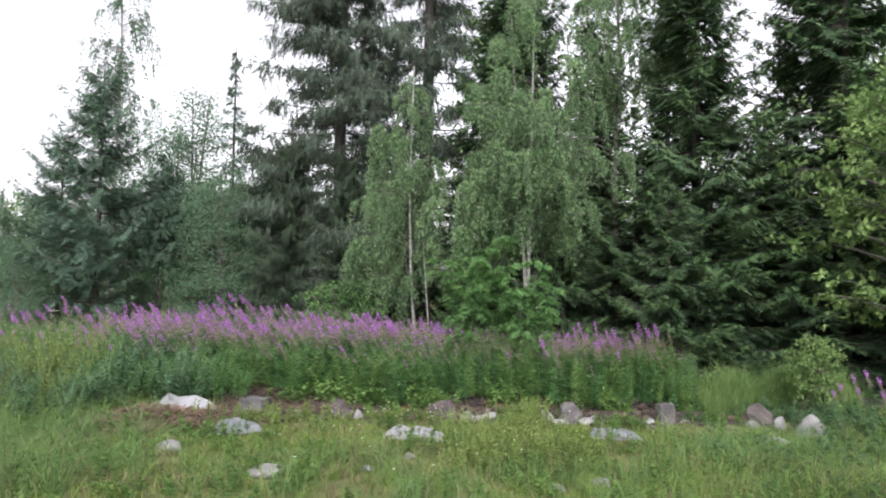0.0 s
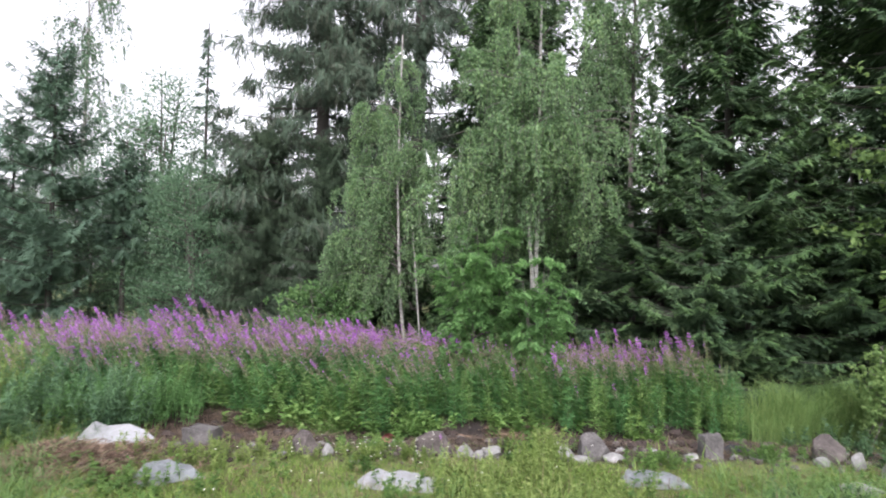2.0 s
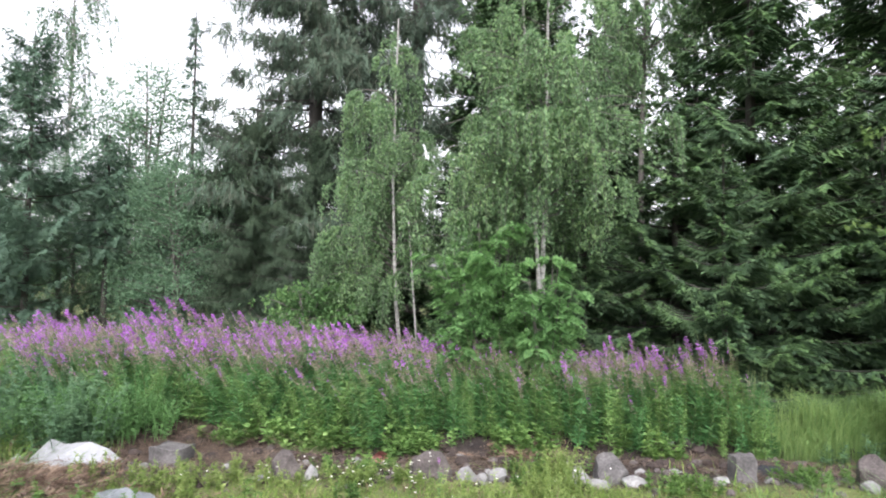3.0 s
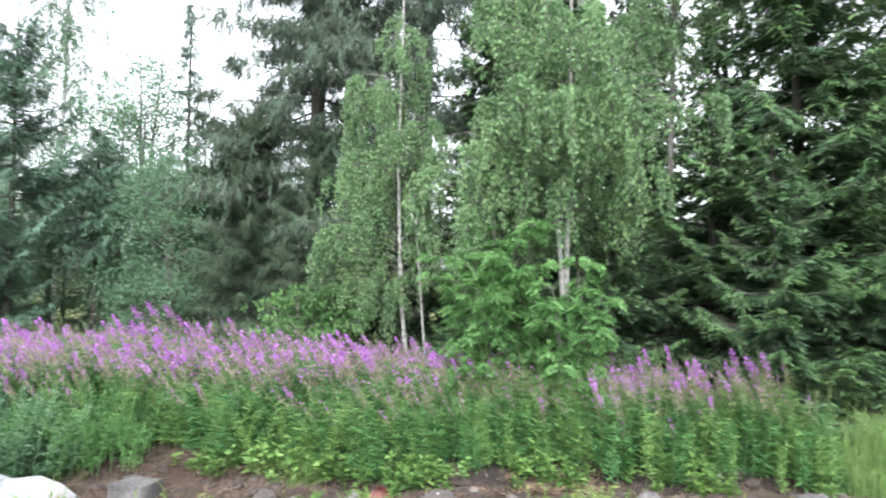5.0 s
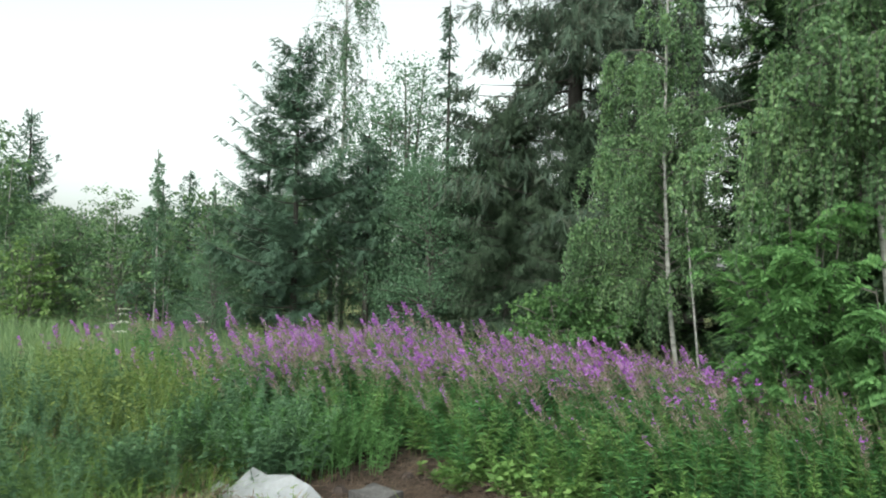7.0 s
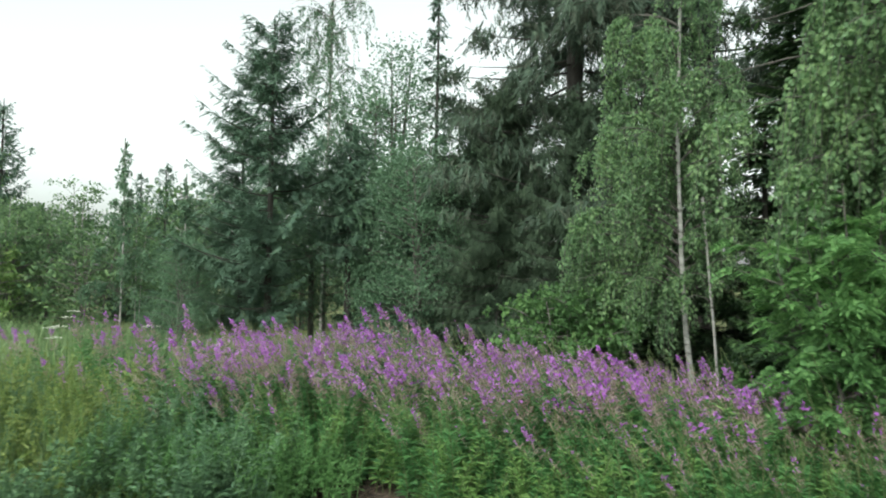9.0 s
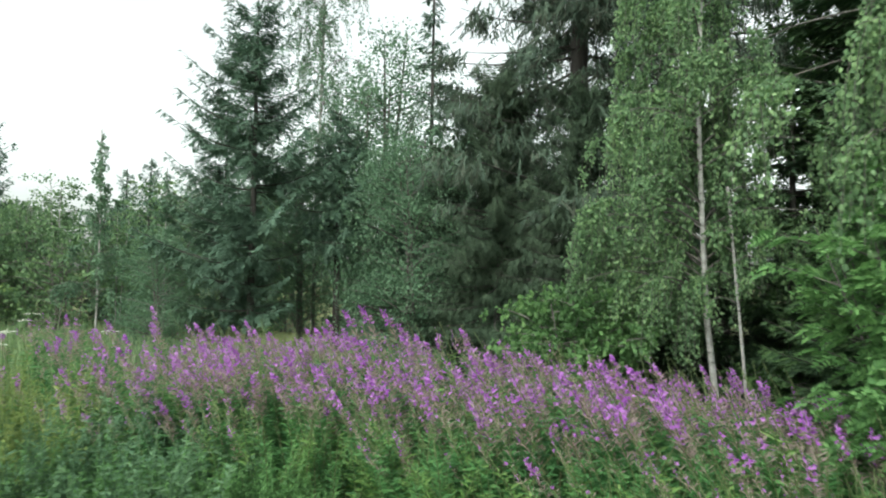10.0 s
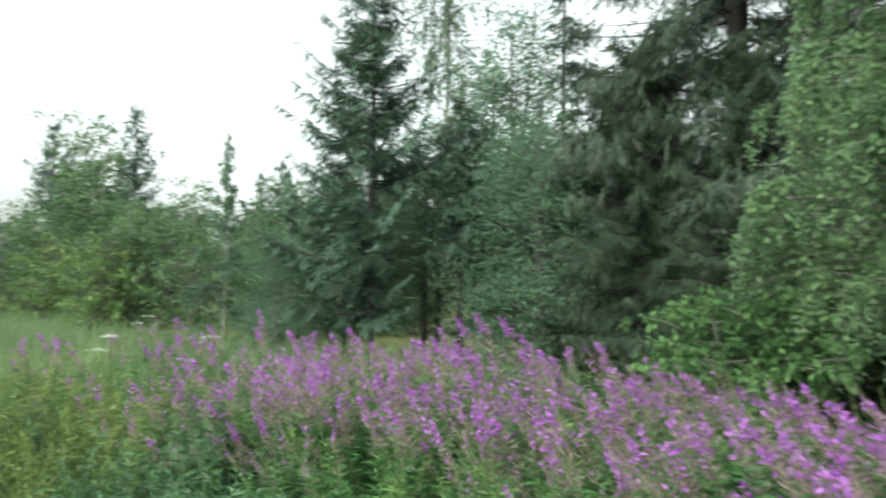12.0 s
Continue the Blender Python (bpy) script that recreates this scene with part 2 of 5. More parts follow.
class Builder:
    """Collects quads, with a material index each, into one mesh."""

    def __init__(self):
        self.v, self.f, self.m, self.n = [], [], [], 0

    def quads(self, q, mat=0):
        q = np.asarray(q, float)
        k = len(q)
        if k:
            self.v.append(q.reshape(-1, 3))
            self.f.append(np.arange(4 * k).reshape(k, 4) + self.n)
            self.m.append(np.full(k, mat))
            self.n += 4 * k

    def tris(self, q, mat=0):
        q = np.asarray(q, float)
        k = len(q)
        if k:
            self.v.append(q.reshape(-1, 3))
            self.f.append(np.arange(3 * k).reshape(k, 3) + self.n)
            self.m.append(np.full(k, mat))
            self.n += 3 * k

    def blades(self, pair, mat=0, lift=0.0):
        self.quads(pair[0] + (0, 0, lift), mat)
        self.tris(pair[1] + (0, 0, lift), mat)

    def tube(self, pts, rad, sides=6, mat=0):
        pts = np.asarray(pts, float)
        k = len(pts)
        rad = np.broadcast_to(np.asarray(rad, float), (k,))
        tan = unit(np.gradient(pts, axis=0))
        ref = np.where(np.abs(tan[:, 2:]) > 0.8, np.array([[1.0, 0, 0]]), np.array([[0, 0, 1.0]]))
        ref = np.broadcast_to(ref[k // 2], tan.shape)
        a = unit(np.cross(tan, ref))
        b = np.cross(tan, a)
        th = np.arange(sides) / sides * 2 * np.pi
        ring = pts[:, None] + rad[:, None, None] * (np.cos(th)[None, :, None] * a[:, None] + np.sin(th)[None, :, None] * b[:, None])
        i, j = np.meshgrid(np.arange(k - 1), np.arange(sides), indexing="ij")
        j2 = (j + 1) % sides
        q = np.stack([i * sides + j, i * sides + j2, (i + 1) * sides + j2, (i + 1) * sides + j], -1).reshape(-1, 4)
        self.v.append(ring.reshape(-1, 3))
        self.f.append(q + self.n)
        self.m.append(np.full(len(q), mat))
        self.n += k * sides

    def mesh(self, name, mats, smooth=False):
        v, mi = np.concatenate(self.v), np.concatenate(self.m)
        loops = np.concatenate([f.ravel() for f in self.f])
        size = np.concatenate([np.full(len(f), f.shape[1]) for f in self.f])
        me = bpy.data.meshes.new(name)
        me.vertices.add(len(v))
        me.vertices.foreach_set("co", v.astype(np.float32).ravel())
        me.loops.add(len(loops))
        me.loops.foreach_set("vertex_index", loops.astype(np.int32))
        me.polygons.add(len(size))
        me.polygons.foreach_set("loop_start", (np.cumsum(size) - size).astype(np.int32))
        me.polygons.foreach_set("material_index", mi.astype(np.int32))
        me.polygons.foreach_set("use_smooth", np.full(len(size), smooth))
        for mt in mats:
            me.materials.append(mt)
        me.update(calc_edges=True)
        me.validate()
        return me


def thing(name, m, label="", category="", group="", kind=""):
    ob = new(name)
    ob.empty_display_size = 0.2
    ob.matrix_basis = m
    return tagged(ob, label, category, group, kind)


def child(name, mesh, parent, label=""):
    ob = new(name, mesh)
    ob.parent = parent
    return tagged(ob, label)


def smooth(a, b, x):
    t = np.clip((np.asarray(x, float) - a) / (b - a), 0, 1)
    return t * t * (3 - 2 * t)


def gz(x, y):
    """Height of the ground: a low mound under the flowers, a shallow dug strip, uneven turf."""
    x, y = np.asarray(x, float), np.asarray(y, float)
    mound = 0.15 * smooth(8.6, 10.8, y) * smooth(0.5, -3.5, x) * (1 - 0.6 * smooth(12, 16, y))
    fall = -0.12 * smooth(9.5, 12, y) * smooth(-1.5, 0.8, x) * (1 - smooth(14, 18, y))
    dug = -0.05 * np.exp(-((y - 8.0) / 0.5) ** 2) * smooth(-3.2, -2.2, x) * (1 - smooth(4.6, 5.4, x)) - 0.07 * np.exp(-((y - 8.4) / 0.24) ** 2) * smooth(-3.2, -2.2, x) * (1 - smooth(4.6, 5.4, x))
    rim = 0.05 * np.exp(-((y - 8.95) / 0.35) ** 2)
    heap = 0.12 * np.exp(-((x + 2.85) / 0.42) ** 2 - ((y - 6.65) / 0.42) ** 2) * (1 + 0.35 * np.sin(7 * x + 2 * np.sin(6 * y)) * np.sin(8 * y + 1))
    near = 1 / (1 + ((x / 30) ** 2 + (y / 30) ** 2) ** 2)
    bumps = 0.018 * np.sin(2.1 * x + 0.7 * y) * np.sin(1.7 * y - 0.6 * x) + 0.012 * np.sin(5.3 * x + 1.1) * np.sin(4.7 * y + 0.4) + 0.006 * np.sin(13 * x + 2 * y) * np.sin(11 * y)
    strip = np.exp(-((y - 8.1) / 0.6) ** 4) * smooth(-3.0, -2.2, x) * (1 - smooth(4.6, 5.4, x))
    clods = strip * (0.02 * np.sin(9.3 * x + 3 * np.sin(4.1 * y)) * np.sin(8.1 * y + 2 * np.sin(5.2 * x)) + 0.012 * np.sin(21 * x + 7 * y) * np.sin(19 * y - 5 * x))
    return mound + fall + heap + clods + (dug + rim + bumps) * near


# ---- ground ----


def build_ground():
    def axis(lo, hi, step, far):
        mid = np.arange(lo, hi + step / 2, step)
        out = step * 1.35 ** np.arange(1, 30)
        out = np.cumsum(out)
        out = out[out < far]
        return np.concatenate([lo - out[::-1], mid, hi + out])
    xs, ys = axis(-6, 6, 0.07, 1500), axis(2, 12, 0.07, 1500)
    X, Y = np.meshgrid(xs, ys, indexing="ij")
    v = np.stack([X, Y, gz(X, Y)], -1)
    nx, ny = X.shape
    i, j = np.meshgrid(np.arange(nx - 1), np.arange(ny - 1), indexing="ij")
    q = np.stack([i * ny + j, (i + 1) * ny + j, (i + 1) * ny + j + 1, i * ny + j + 1], -1).reshape(-1, 4)
    b = Builder()
    b.v, b.f, b.m, b.n = [v.reshape(-1, 3)], [q], [np.zeros(len(q))], nx * ny
    ob = new("ground", b.mesh("ground", [M_GROUND], True))
    return tagged(ob, "uneven turf and bare brown earth of a dug meadow edge", "ground", kind="structure")


build_ground()

# ---- trees ----


def bent(pts):
    """A smooth line through a few points, as an array of 14."""
    pts = np.asarray(pts, float)
    t = np.linspace(0, len(pts) - 1, 14)
    return np.stack([np.interp(t, np.arange(len(pts)), pts[:, k]) for k in range(3)], 1)


def needle_sprays(rng, cb, start, d, side, length, width, step, fresh, fan=1.0):
    """Needle-clad twigs: a tapered strip for each twig, with shorter side twigs in a herringbone."""
    n = len(length)
    up = np.cross(side, d) + rng.normal(0, 0.25, d.shape)
    sag = np.array([0, 0, -0.12])
    q = leaf_quads(start, d + sag, up, length, np.full(n, width), 0.25, 0.4)
    cb.quads(q[~fresh])
    cb.quads(q[fresh], 1)
    k = np.maximum((length / step).astype(int), 1)
    idx = np.repeat(np.arange(n), k)
    u = np.concatenate([(np.arange(m) + 0.6) / (m + 0.4) for m in k])
    u = np.clip(u + rng.normal(0, 0.04, len(u)), 0.05, 1)
    flip = np.where(rng.random(len(u)) < 0.5, -1.0, 1.0)
    L = length[idx] * (0.18 + 0.34 * (1 - u)) * rng.uniform(0.7, 1.2, len(u)) + width * 0.8
    dd = unit(d[idx] * 0.8 + side[idx] * (flip * fan * rng.uniform(0.5, 0.9, len(u)))[:, None] + rng.normal(0, 0.14, (len(u), 3)) + sag)
    p = start[idx] + unit(d[idx] + sag) * (u * length[idx])[:, None]
    w = unit(np.cross(dd, up[idx])) * (width * 0.55)
    q = np.stack([p - w + dd * 0.2 * L[:, None], p + dd * L[:, None], p + w + dd * 0.2 * L[:, None]], 1)
    young = fresh[idx] & (u > 0.35)
    cb.tris(q[~young])
    cb.tris(q[young], 1)


def spruce_meshes(seed, H, R, z0, whorl=0.27, per=5, droop=0.35, lift=0.25, hang=0.2, twig=0.35, width=0.035, step=0.05, power=0.8, thick=0.1, gaps=0.0, spread=0.06, mat=None, tips=None, jitter=0.3, fan=1.0, ragged=0.0):
    rng = np.random.default_rng(seed)
    tb, bb, cb = Builder(), Builder(), Builder()
    zs = np.linspace(-0.15, H, 12)
    wob = rng.normal(0, 0.01 * H / 6, (12, 2)).cumsum(0) * 0.4
    trunk = np.stack([wob[:, 0], wob[:, 1], zs], 1)
    tb.tube(trunk, thick * (1 - zs / (H * 1.02)) ** 0.8 + 0.008, 9)
    starts, dirs, sides, lens, fresh = [], [], [], [], []
    z = z0
    while z < H * 0.985:
        f = (z - z0) / (H - z0)
        for _ in range(per):
            if rng.random() < gaps:
                continue
            L = (R * (1 - f) ** power * rng.uniform(0.55, 1.15)) * (0.7 + 0.3 * min(1, f * 7)) + 0.05
            az = rng.uniform(0, 2 * np.pi)
            o = np.array([np.cos(az), np.sin(az), 0])
            sd = np.array([-np.sin(az), np.cos(az), 0])
            t = np.linspace(0, 1, 6)
            zz = min(z + rng.uniform(-jitter, jitter) * whorl, H * 0.99)
            base = np.array([np.interp(zz, zs, trunk[:, 0]), np.interp(zz, zs, trunk[:, 1]), zz])
            dr, lf = droop * rng.uniform(0.6, 1.4) * (1 - 0.9 * f), lift * (1 + f)
            pts = base + np.outer(L * t, o) + np.outer(L * (-dr * t + lf * t * t), (0, 0, 1)) + np.outer(L * 0.12 * rng.normal() * t * t, sd)
            bb.tube(pts, np.linspace(0.005 + 0.009 * L, 0.002, 6), 3)
            n = max(int(L / spread), 3)
            tt = np.sort(rng.uniform(0.06, 1.0, n))
            for sgn in (-1, 1):
                p = np.stack([np.interp(tt, t, pts[:, k]) for k in range(3)], 1)
                starts.append(p)
                fall = rng.normal(-hang, 0.12 + ragged, n)
                dirs.append(unit(o * 0.6 + sgn * sd * rng.uniform(0.45, 0.9, (n, 1)) + np.outer(fall, (0, 0, 1)) + rng.normal(0, 0.01 + 0.5 * ragged, (n, 3))))
                sides.append(np.broadcast_to(unit(o * 0.6 - sgn * sd * 0.7 + rng.normal(0, 0.1, 3)), (n, 3)))
                fresh.append((tt > 0.62) & (rng.random(n) < 0.75))
                lens.append(np.clip(0.06 + (0.12 + 0.32 * L) * (1.08 - tt) * rng.uniform(0.6, 1.2, n), 0.05, twig))
            starts.append(pts[2:5])
            dirs.append(unit(np.diff(pts, axis=0)[2:5]))
            sides.append(np.broadcast_to(sd, (3, 3)))
            lens.append(np.full(3, L / 4.5))
            fresh.append(np.array([False, False, True]))
        z += whorl * rng.uniform(0.8, 1.2) * (1 - 0.5 * f) * (1.8 if z > 9 else 1.0)
    needle_sprays(rng, cb, np.concatenate(starts), np.concatenate(dirs), np.concatenate(sides), np.concatenate(lens), width, step, np.concatenate(fresh), fan)
    return tb.mesh("trunk", [M_SPRUCEBARK], True), bb.mesh("branchwork", [M_SPRUCEBARK]), cb.mesh("crown", [mat or M_NEEDLE, tips or mat or M_NEEDLE_TIP])


def old_spruce_meshes(seed, H, R, z0, z_top, whorl=0.42, per=6, gaps=0.2, clumps=7, tassel=0.3, width=0.03, thick=0.17, power=0.5, mats=None):
    """Old spruce: long level branches, bare near the trunk, with tassels of hanging branchlets in clumps and sky between."""
    rng = np.random.default_rng(seed)
    tb, bb, cb = Builder(), Builder(), Builder()
    zs = np.linspace(-0.15, H, 14)
    wob = rng.normal(0, 0.02, (14, 2)).cumsum(0)
    trunk = np.stack([wob[:, 0], wob[:, 1], zs], 1)
    tb.tube(trunk, thick * (1 - zs / (H * 1.02)) ** 0.7 + 0.01, 10)
    S, D, SD, L, F = [], [], [], [], []
    z = z0
    while z < z_top:
        f = (z - z0) / (H - z0)
        for _ in range(per):
            ln = R * (1 - f) ** power * (1.02 - 0.55 * rng.random() ** 1.6)
            az = rng.uniform(0, 2 * np.pi)
            o, sd = np.array([np.cos(az), np.sin(az), 0]), np.array([-np.sin(az), np.cos(az), 0])
            t = np.linspace(0, 1, 7)
            zz = z + rng.uniform(-0.5, 0.5) * whorl
            base = np.array([np.interp(zz, zs, trunk[:, 0]), np.interp(zz, zs, trunk[:, 1]), zz])
            dr = rng.uniform(0.0, 0.45)
            pts = base + np.outer(ln * t, o) + np.outer(ln * (-dr * t + (dr * 0.7 + 0.08) * t * t), (0, 0, 1)) + np.outer(ln * 0.15 * rng.normal() * t * t, sd)
            bb.tube(pts, np.linspace(0.008 + 0.008 * ln, 0.003, 7), 4)
            if rng.random() < gaps:
                continue
            for c in range(max(int(clumps * ln / R), 2)):
                u = rng.uniform(0.22, 1.03)
                c0 = np.array([np.interp(u, t, pts[:, k]) for k in range(3)]) + sd * rng.normal(0, 0.16 * ln * (0.4 + u) / 1.4)
                n = int(rng.integers(14, 26))
                S.append(c0 + rng.normal(0, 1, (n, 3)) * (0.11, 0.11, 0.05))
                d = unit(np.array([0, 0, -1.0]) + o * 0.35 + rng.normal(0, 0.55, (n, 3)))
                D.append(d)
                SD.append(unit(np.cross(d, rng.normal(size=(n, 3)))))
                L.append(tassel * rng.uniform(0.35, 1.15, n))
                F.append(rng.random(n) < 0.4)
        z += whorl * rng.uniform(0.75, 1.25)
    needle_sprays(rng, cb, np.concatenate(S), np.concatenate(D), np.concatenate(SD), np.concatenate(L), width, 0.05, np.concatenate(F), 0.6)
    return tb.mesh("trunk", [M_SPRUCEBARK], True), bb.mesh("branchwork", [M_SPRUCEBARK]), cb.mesh("crown", list(mats or (M_NEEDLE_OLD, M_NEEDLE_BROWN)))


def rowan_meshes(seed, H, R, stems, limbs, fronds, mat, low=0.2, frond=0.17, leaflet=0.055, rad=0.014):
    """Rowan: slender stems, limbs in tiers, and feather-shaped leaves of paired leaflets spread level at the limb ends."""
    rng = np.random.default_rng(seed)
    tb, bb, cb = Builder(), Builder(), Builder()
    B, A = [], []
    for s in range(stems):
        az = rng.uniform(0, 2 * np.pi)
        lean = R * rng.uniform(0.15, 0.7)
        hh = H * rng.uniform(0.5, 1.0) * (1 - 0.25 * lean / R)
        line = bent([(0.05 * np.cos(az), 0.05 * np.sin(az), -0.1), (0.4 * lean * np.cos(az), 0.4 * lean * np.sin(az), hh * 0.5), (lean * np.cos(az), lean * np.sin(az), hh)])
        tb.tube(line, np.linspace(rad, 0.004, 14), 6)
        for k in range(limbs):
            f = low + (1 - low) * (k + rng.random()) / limbs
            base = np.array([np.interp(f, np.linspace(0, 1, 14), line[:, m]) for m in range(3)])
            ln = R * rng.uniform(0.25, 0.6) * (1.15 - 0.75 * f)
            a2 = rng.uniform(0, 2 * np.pi)
            o = np.array([np.cos(a2), np.sin(a2), 0.35])
            tip = base + o * ln
            bb.tube([base, base + o * ln * 0.5, tip], [0.005, 0.004, 0.002], 4)
            u = np.concatenate([rng.uniform(0.4, 1.0, fronds - 3), np.ones(3)])
            fa = rng.uniform(0, 2 * np.pi, fronds)
            B.append(base + np.outer(u, tip - base))
            A.append(np.stack([np.cos(fa) + 0.6 * o[0], np.sin(fa) + 0.6 * o[1], rng.uniform(-0.1, 0.45, fronds)], 1))
    B, A = np.concatenate(B), unit(np.concatenate(A))
    n = len(B)
    ln = frond * rng.uniform(0.6, 1.2, n)[:, None]
    side = unit(np.cross(A, np.array([0, 0, 1.0]) + rng.normal(0, 0.7, A.shape)))
    up = np.cross(side, A)
    for j in np.linspace(0.28, 1.0, 6):
        p = B + A * ln * j - np.array([0, 0, 1.0]) * ln * 0.45 * j * j
        for sg in (-1, 1):
            size = leaflet * (1 - 0.45 * abs(j - 0.6)) * rng.uniform(0.85, 1.15, n)
            cb.quads(leaf_quads(p, A * 0.45 + sg * side - up * 0.15, up + rng.normal(0, 0.35, A.shape), size, size * 0.48, 0.15))
    return tb.mesh("trunk", [M_GREYBARK], True), bb.mesh("branchwork", [M_GREYBARK]), cb.mesh("crown", [mat])


def place_tree(name, meshes, x, y, label, turn=0.0, scale=1.0, category="tree", group="", wide=1.0):
    ob = thing(name, pose(x, y, float(gz(x, y)), 0, 0, turn) @ Matrix.Diagonal((scale * wide, scale * wide, scale, 1)), label, category, group)
    for part_name, me in zip(("trunk", "branchwork", "crown"), meshes):
        p = child(part_name, me, ob)
        if part_name != "trunk":
            tagged(p, kind="stuff")
    return ob


def weeping_meshes(seed, trunks, limbs, twigs, leaves, size, hang=0.55, mat=None, bark=None, reach=lambda f: 1.0, rise=0.5, low=0.2, bias=(0, 0), turn=1.1):
    """Birch: limbs rise from the trunks, thin twigs hang from them and carry the leaves."""
    rng = np.random.default_rng(seed)
    tb, bb, cb = Builder(), Builder(), Builder()
    C, D, S = [], [], []
    for pts, r in trunks:
        line = bent(pts)
        tb.tube(line, np.linspace(r, 0.012, len(line)), 9)
    for i in range(limbs):
        pts, r = trunks[i % len(trunks)]
        line = bent(pts)
        f = rng.uniform(low, 0.98)
        base = np.array([np.interp(f, np.linspace(0, 1, 14), line[:, k]) for k in range(3)])
        L = reach(f) * rng.uniform(0.55, 1.1)
        az = rng.uniform(0, 2 * np.pi)
        o = unit(np.array([np.cos(az) + bias[0], np.sin(az) + (bias[1] if f < turn else -0.35), 0.0]))
        t = np.linspace(0, 1, 7)
        lp = base + np.outer(L * t, o) + np.outer(L * (rise * 1.5 * t - rise * 1.3 * t ** 2), (0, 0, 1))
        lp += rng.normal(0, 0.02, lp.shape) * t[:, None]
        bb.tube(lp, np.linspace(0.004 + 0.006 * L, 0.002, 7), 4)
        knots = rng.random(3) ** 0.7
        for _ in range(max(int(twigs * min(1.0, 0.2 + 0.9 * L)), 2)):
            u = float(np.clip(rng.choice(knots) + rng.normal(0, 0.05), 0.05, 1.0))
            p0 = np.array([np.interp(u, t, lp[:, k]) for k in range(3)])
            ln = hang * rng.uniform(0.3, 1.15) * min(1, 0.3 + 0.9 * L)
            out = unit(np.array([o[0] + rng.normal(0, 0.8), o[1] + rng.normal(0, 0.8), 0]))
            s = np.linspace(0, 1, 5)
            tw = p0 + np.outer(ln * 0.4 * (s - 0.4 * s * s), out) - np.outer(ln * (s * s * 0.9 + 0.05 * s), (0, 0, 1))
            bb.tube(tw, np.linspace(0.003, 0.0015, 5), 3)
            nl = max(int(leaves * min(1.0, 0.3 + L)), 4)
            q = rng.uniform(0.05, 1, nl)
            c = np.stack([np.interp(q, s, tw[:, k]) for k in range(3)], 1) + rng.normal(0, 0.02, (nl, 3))
            C.append(c)
            D.append(np.array([0, 0, -0.8]) + rng.normal(0, 0.55, (nl, 3)))
    C, D = np.concatenate(C), np.concatenate(D)
    ln = size * rng.uniform(0.7, 1.25, len(C))
    cb.quads(leaf_quads(C, D, rng.normal(size=C.shape), ln, ln * 0.72, 0.15))
    return tb.mesh("trunk", [bark or M_BIRCHBARK], True), bb.mesh("branchwork", [M_GREYBARK]), cb.mesh("crown", [mat or M_BIRCH])


def broadleaf_meshes(seed, H, R, stems, limbs, leaves, size, mat, low=0.25, puff=0.16, bark=None, rad=0.04, flat=0.7, ratio=0.6):
    """Bushy tree: several stems, limbs, and leaf clumps round the limb ends."""
    rng = np.random.default_rng(seed)
    tb, bb, cb = Builder(), Builder(), Builder()
    C = []
    for s in range(stems):
        az = rng.uniform(0, 2 * np.pi)
        lean = R * rng.uniform(0.1, 0.5) * (stems > 1)
        top = np.array([np.cos(az) * lean, np.sin(az) * lean, H * rng.uniform(0.75, 0.97)])
        line = bent([(np.cos(az) * 0.05 * stems, np.sin(az) * 0.05 * stems, -0.1), tuple(top * (0.45, 0.45, 0.5) + rng.normal(0, 0.04, 3)), tuple(top)])
        tb.tube(line, np.linspace(rad, 0.008, 14), 7)
        for _ in range(limbs):
            f = rng.uniform(low, 0.98)
            base = np.array([np.interp(f, np.linspace(0, 1, 14), line[:, k]) for k in range(3)])
            prof = np.sin(np.pi * np.clip((f - low) / (1 - low) * 0.8 + 0.18, 0, 1)) ** 0.7
            L = R * prof * rng.uniform(0.4, 1.05) + 0.05
            a2 = rng.uniform(0, 2 * np.pi)
            o = np.array([np.cos(a2), np.sin(a2), 0])
            t = np.linspace(0, 1, 6)
            lp = base + np.outer(L * t, o) + np.outer(L * (0.55 * t - 0.25 * t * t) * rng.uniform(0.3, 1.5), (0, 0, 1))
            bb.tube(lp, np.linspace(0.004 + 0.012 * L, 0.003, 6), 4)
            k = max(int(leaves * (0.4 + L / R)), 14)
            g = max(k // 14, 1)
            cu = rng.uniform(0.3, 1.08, g)
            cc = np.stack([np.interp(cu, t, lp[:, m]) for m in range(3)], 1) + rng.normal(0, puff, (g, 3)) * (1, 1, flat)
            for c0 in cc:
                C.append(c0 + rng.normal(0, puff * 0.38, (14, 3)) * (1, 1, flat))
    C = np.concatenate(C)
    D = unit(rng.normal(size=C.shape)) + (0, 0, -0.25)
    N = rng.normal(size=C.shape) * 0.7 + (0, 0, 0.8)
    ln = size * rng.uniform(0.65, 1.3, len(C))
    cb.quads(leaf_quads(C, D, N, ln, ln * ratio, 0.18))
    return tb.mesh("trunk", [bark or M_GREYBARK], True), bb.mesh("branchwork", [M_GREYBARK]), cb.mesh("crown", [mat])


# the two slender birches before the spruces
b1 = weeping_meshes(11, [([(0.15, 0, -0.2), (-0.01, 0.0, 1.3), (-0.08, 0.05, 3.0), (-0.04, 0.1, 5.3)], 0.034)],
                    96, 18, 46, 0.038, 0.66, reach=lambda f: 1.25 * min(1.0, (1.03 - f) / 0.42) ** 0.9 * min(1.0, 0.55 + f), bias=(-0.6, 0.55), low=0.33)
place_tree("birch_tree", b1, -0.64, 11.7, "slender white-stemmed birch with light drooping green leaves", group="birches")
b1b = weeping_meshes(12, [([(0, 0, -0.2), (-0.08, 0, 1.0), (-0.2, 0.1, 2.4)], 0.015)], 16, 12, 30, 0.04, 0.3, reach=lambda f: 0.42, low=0.6)
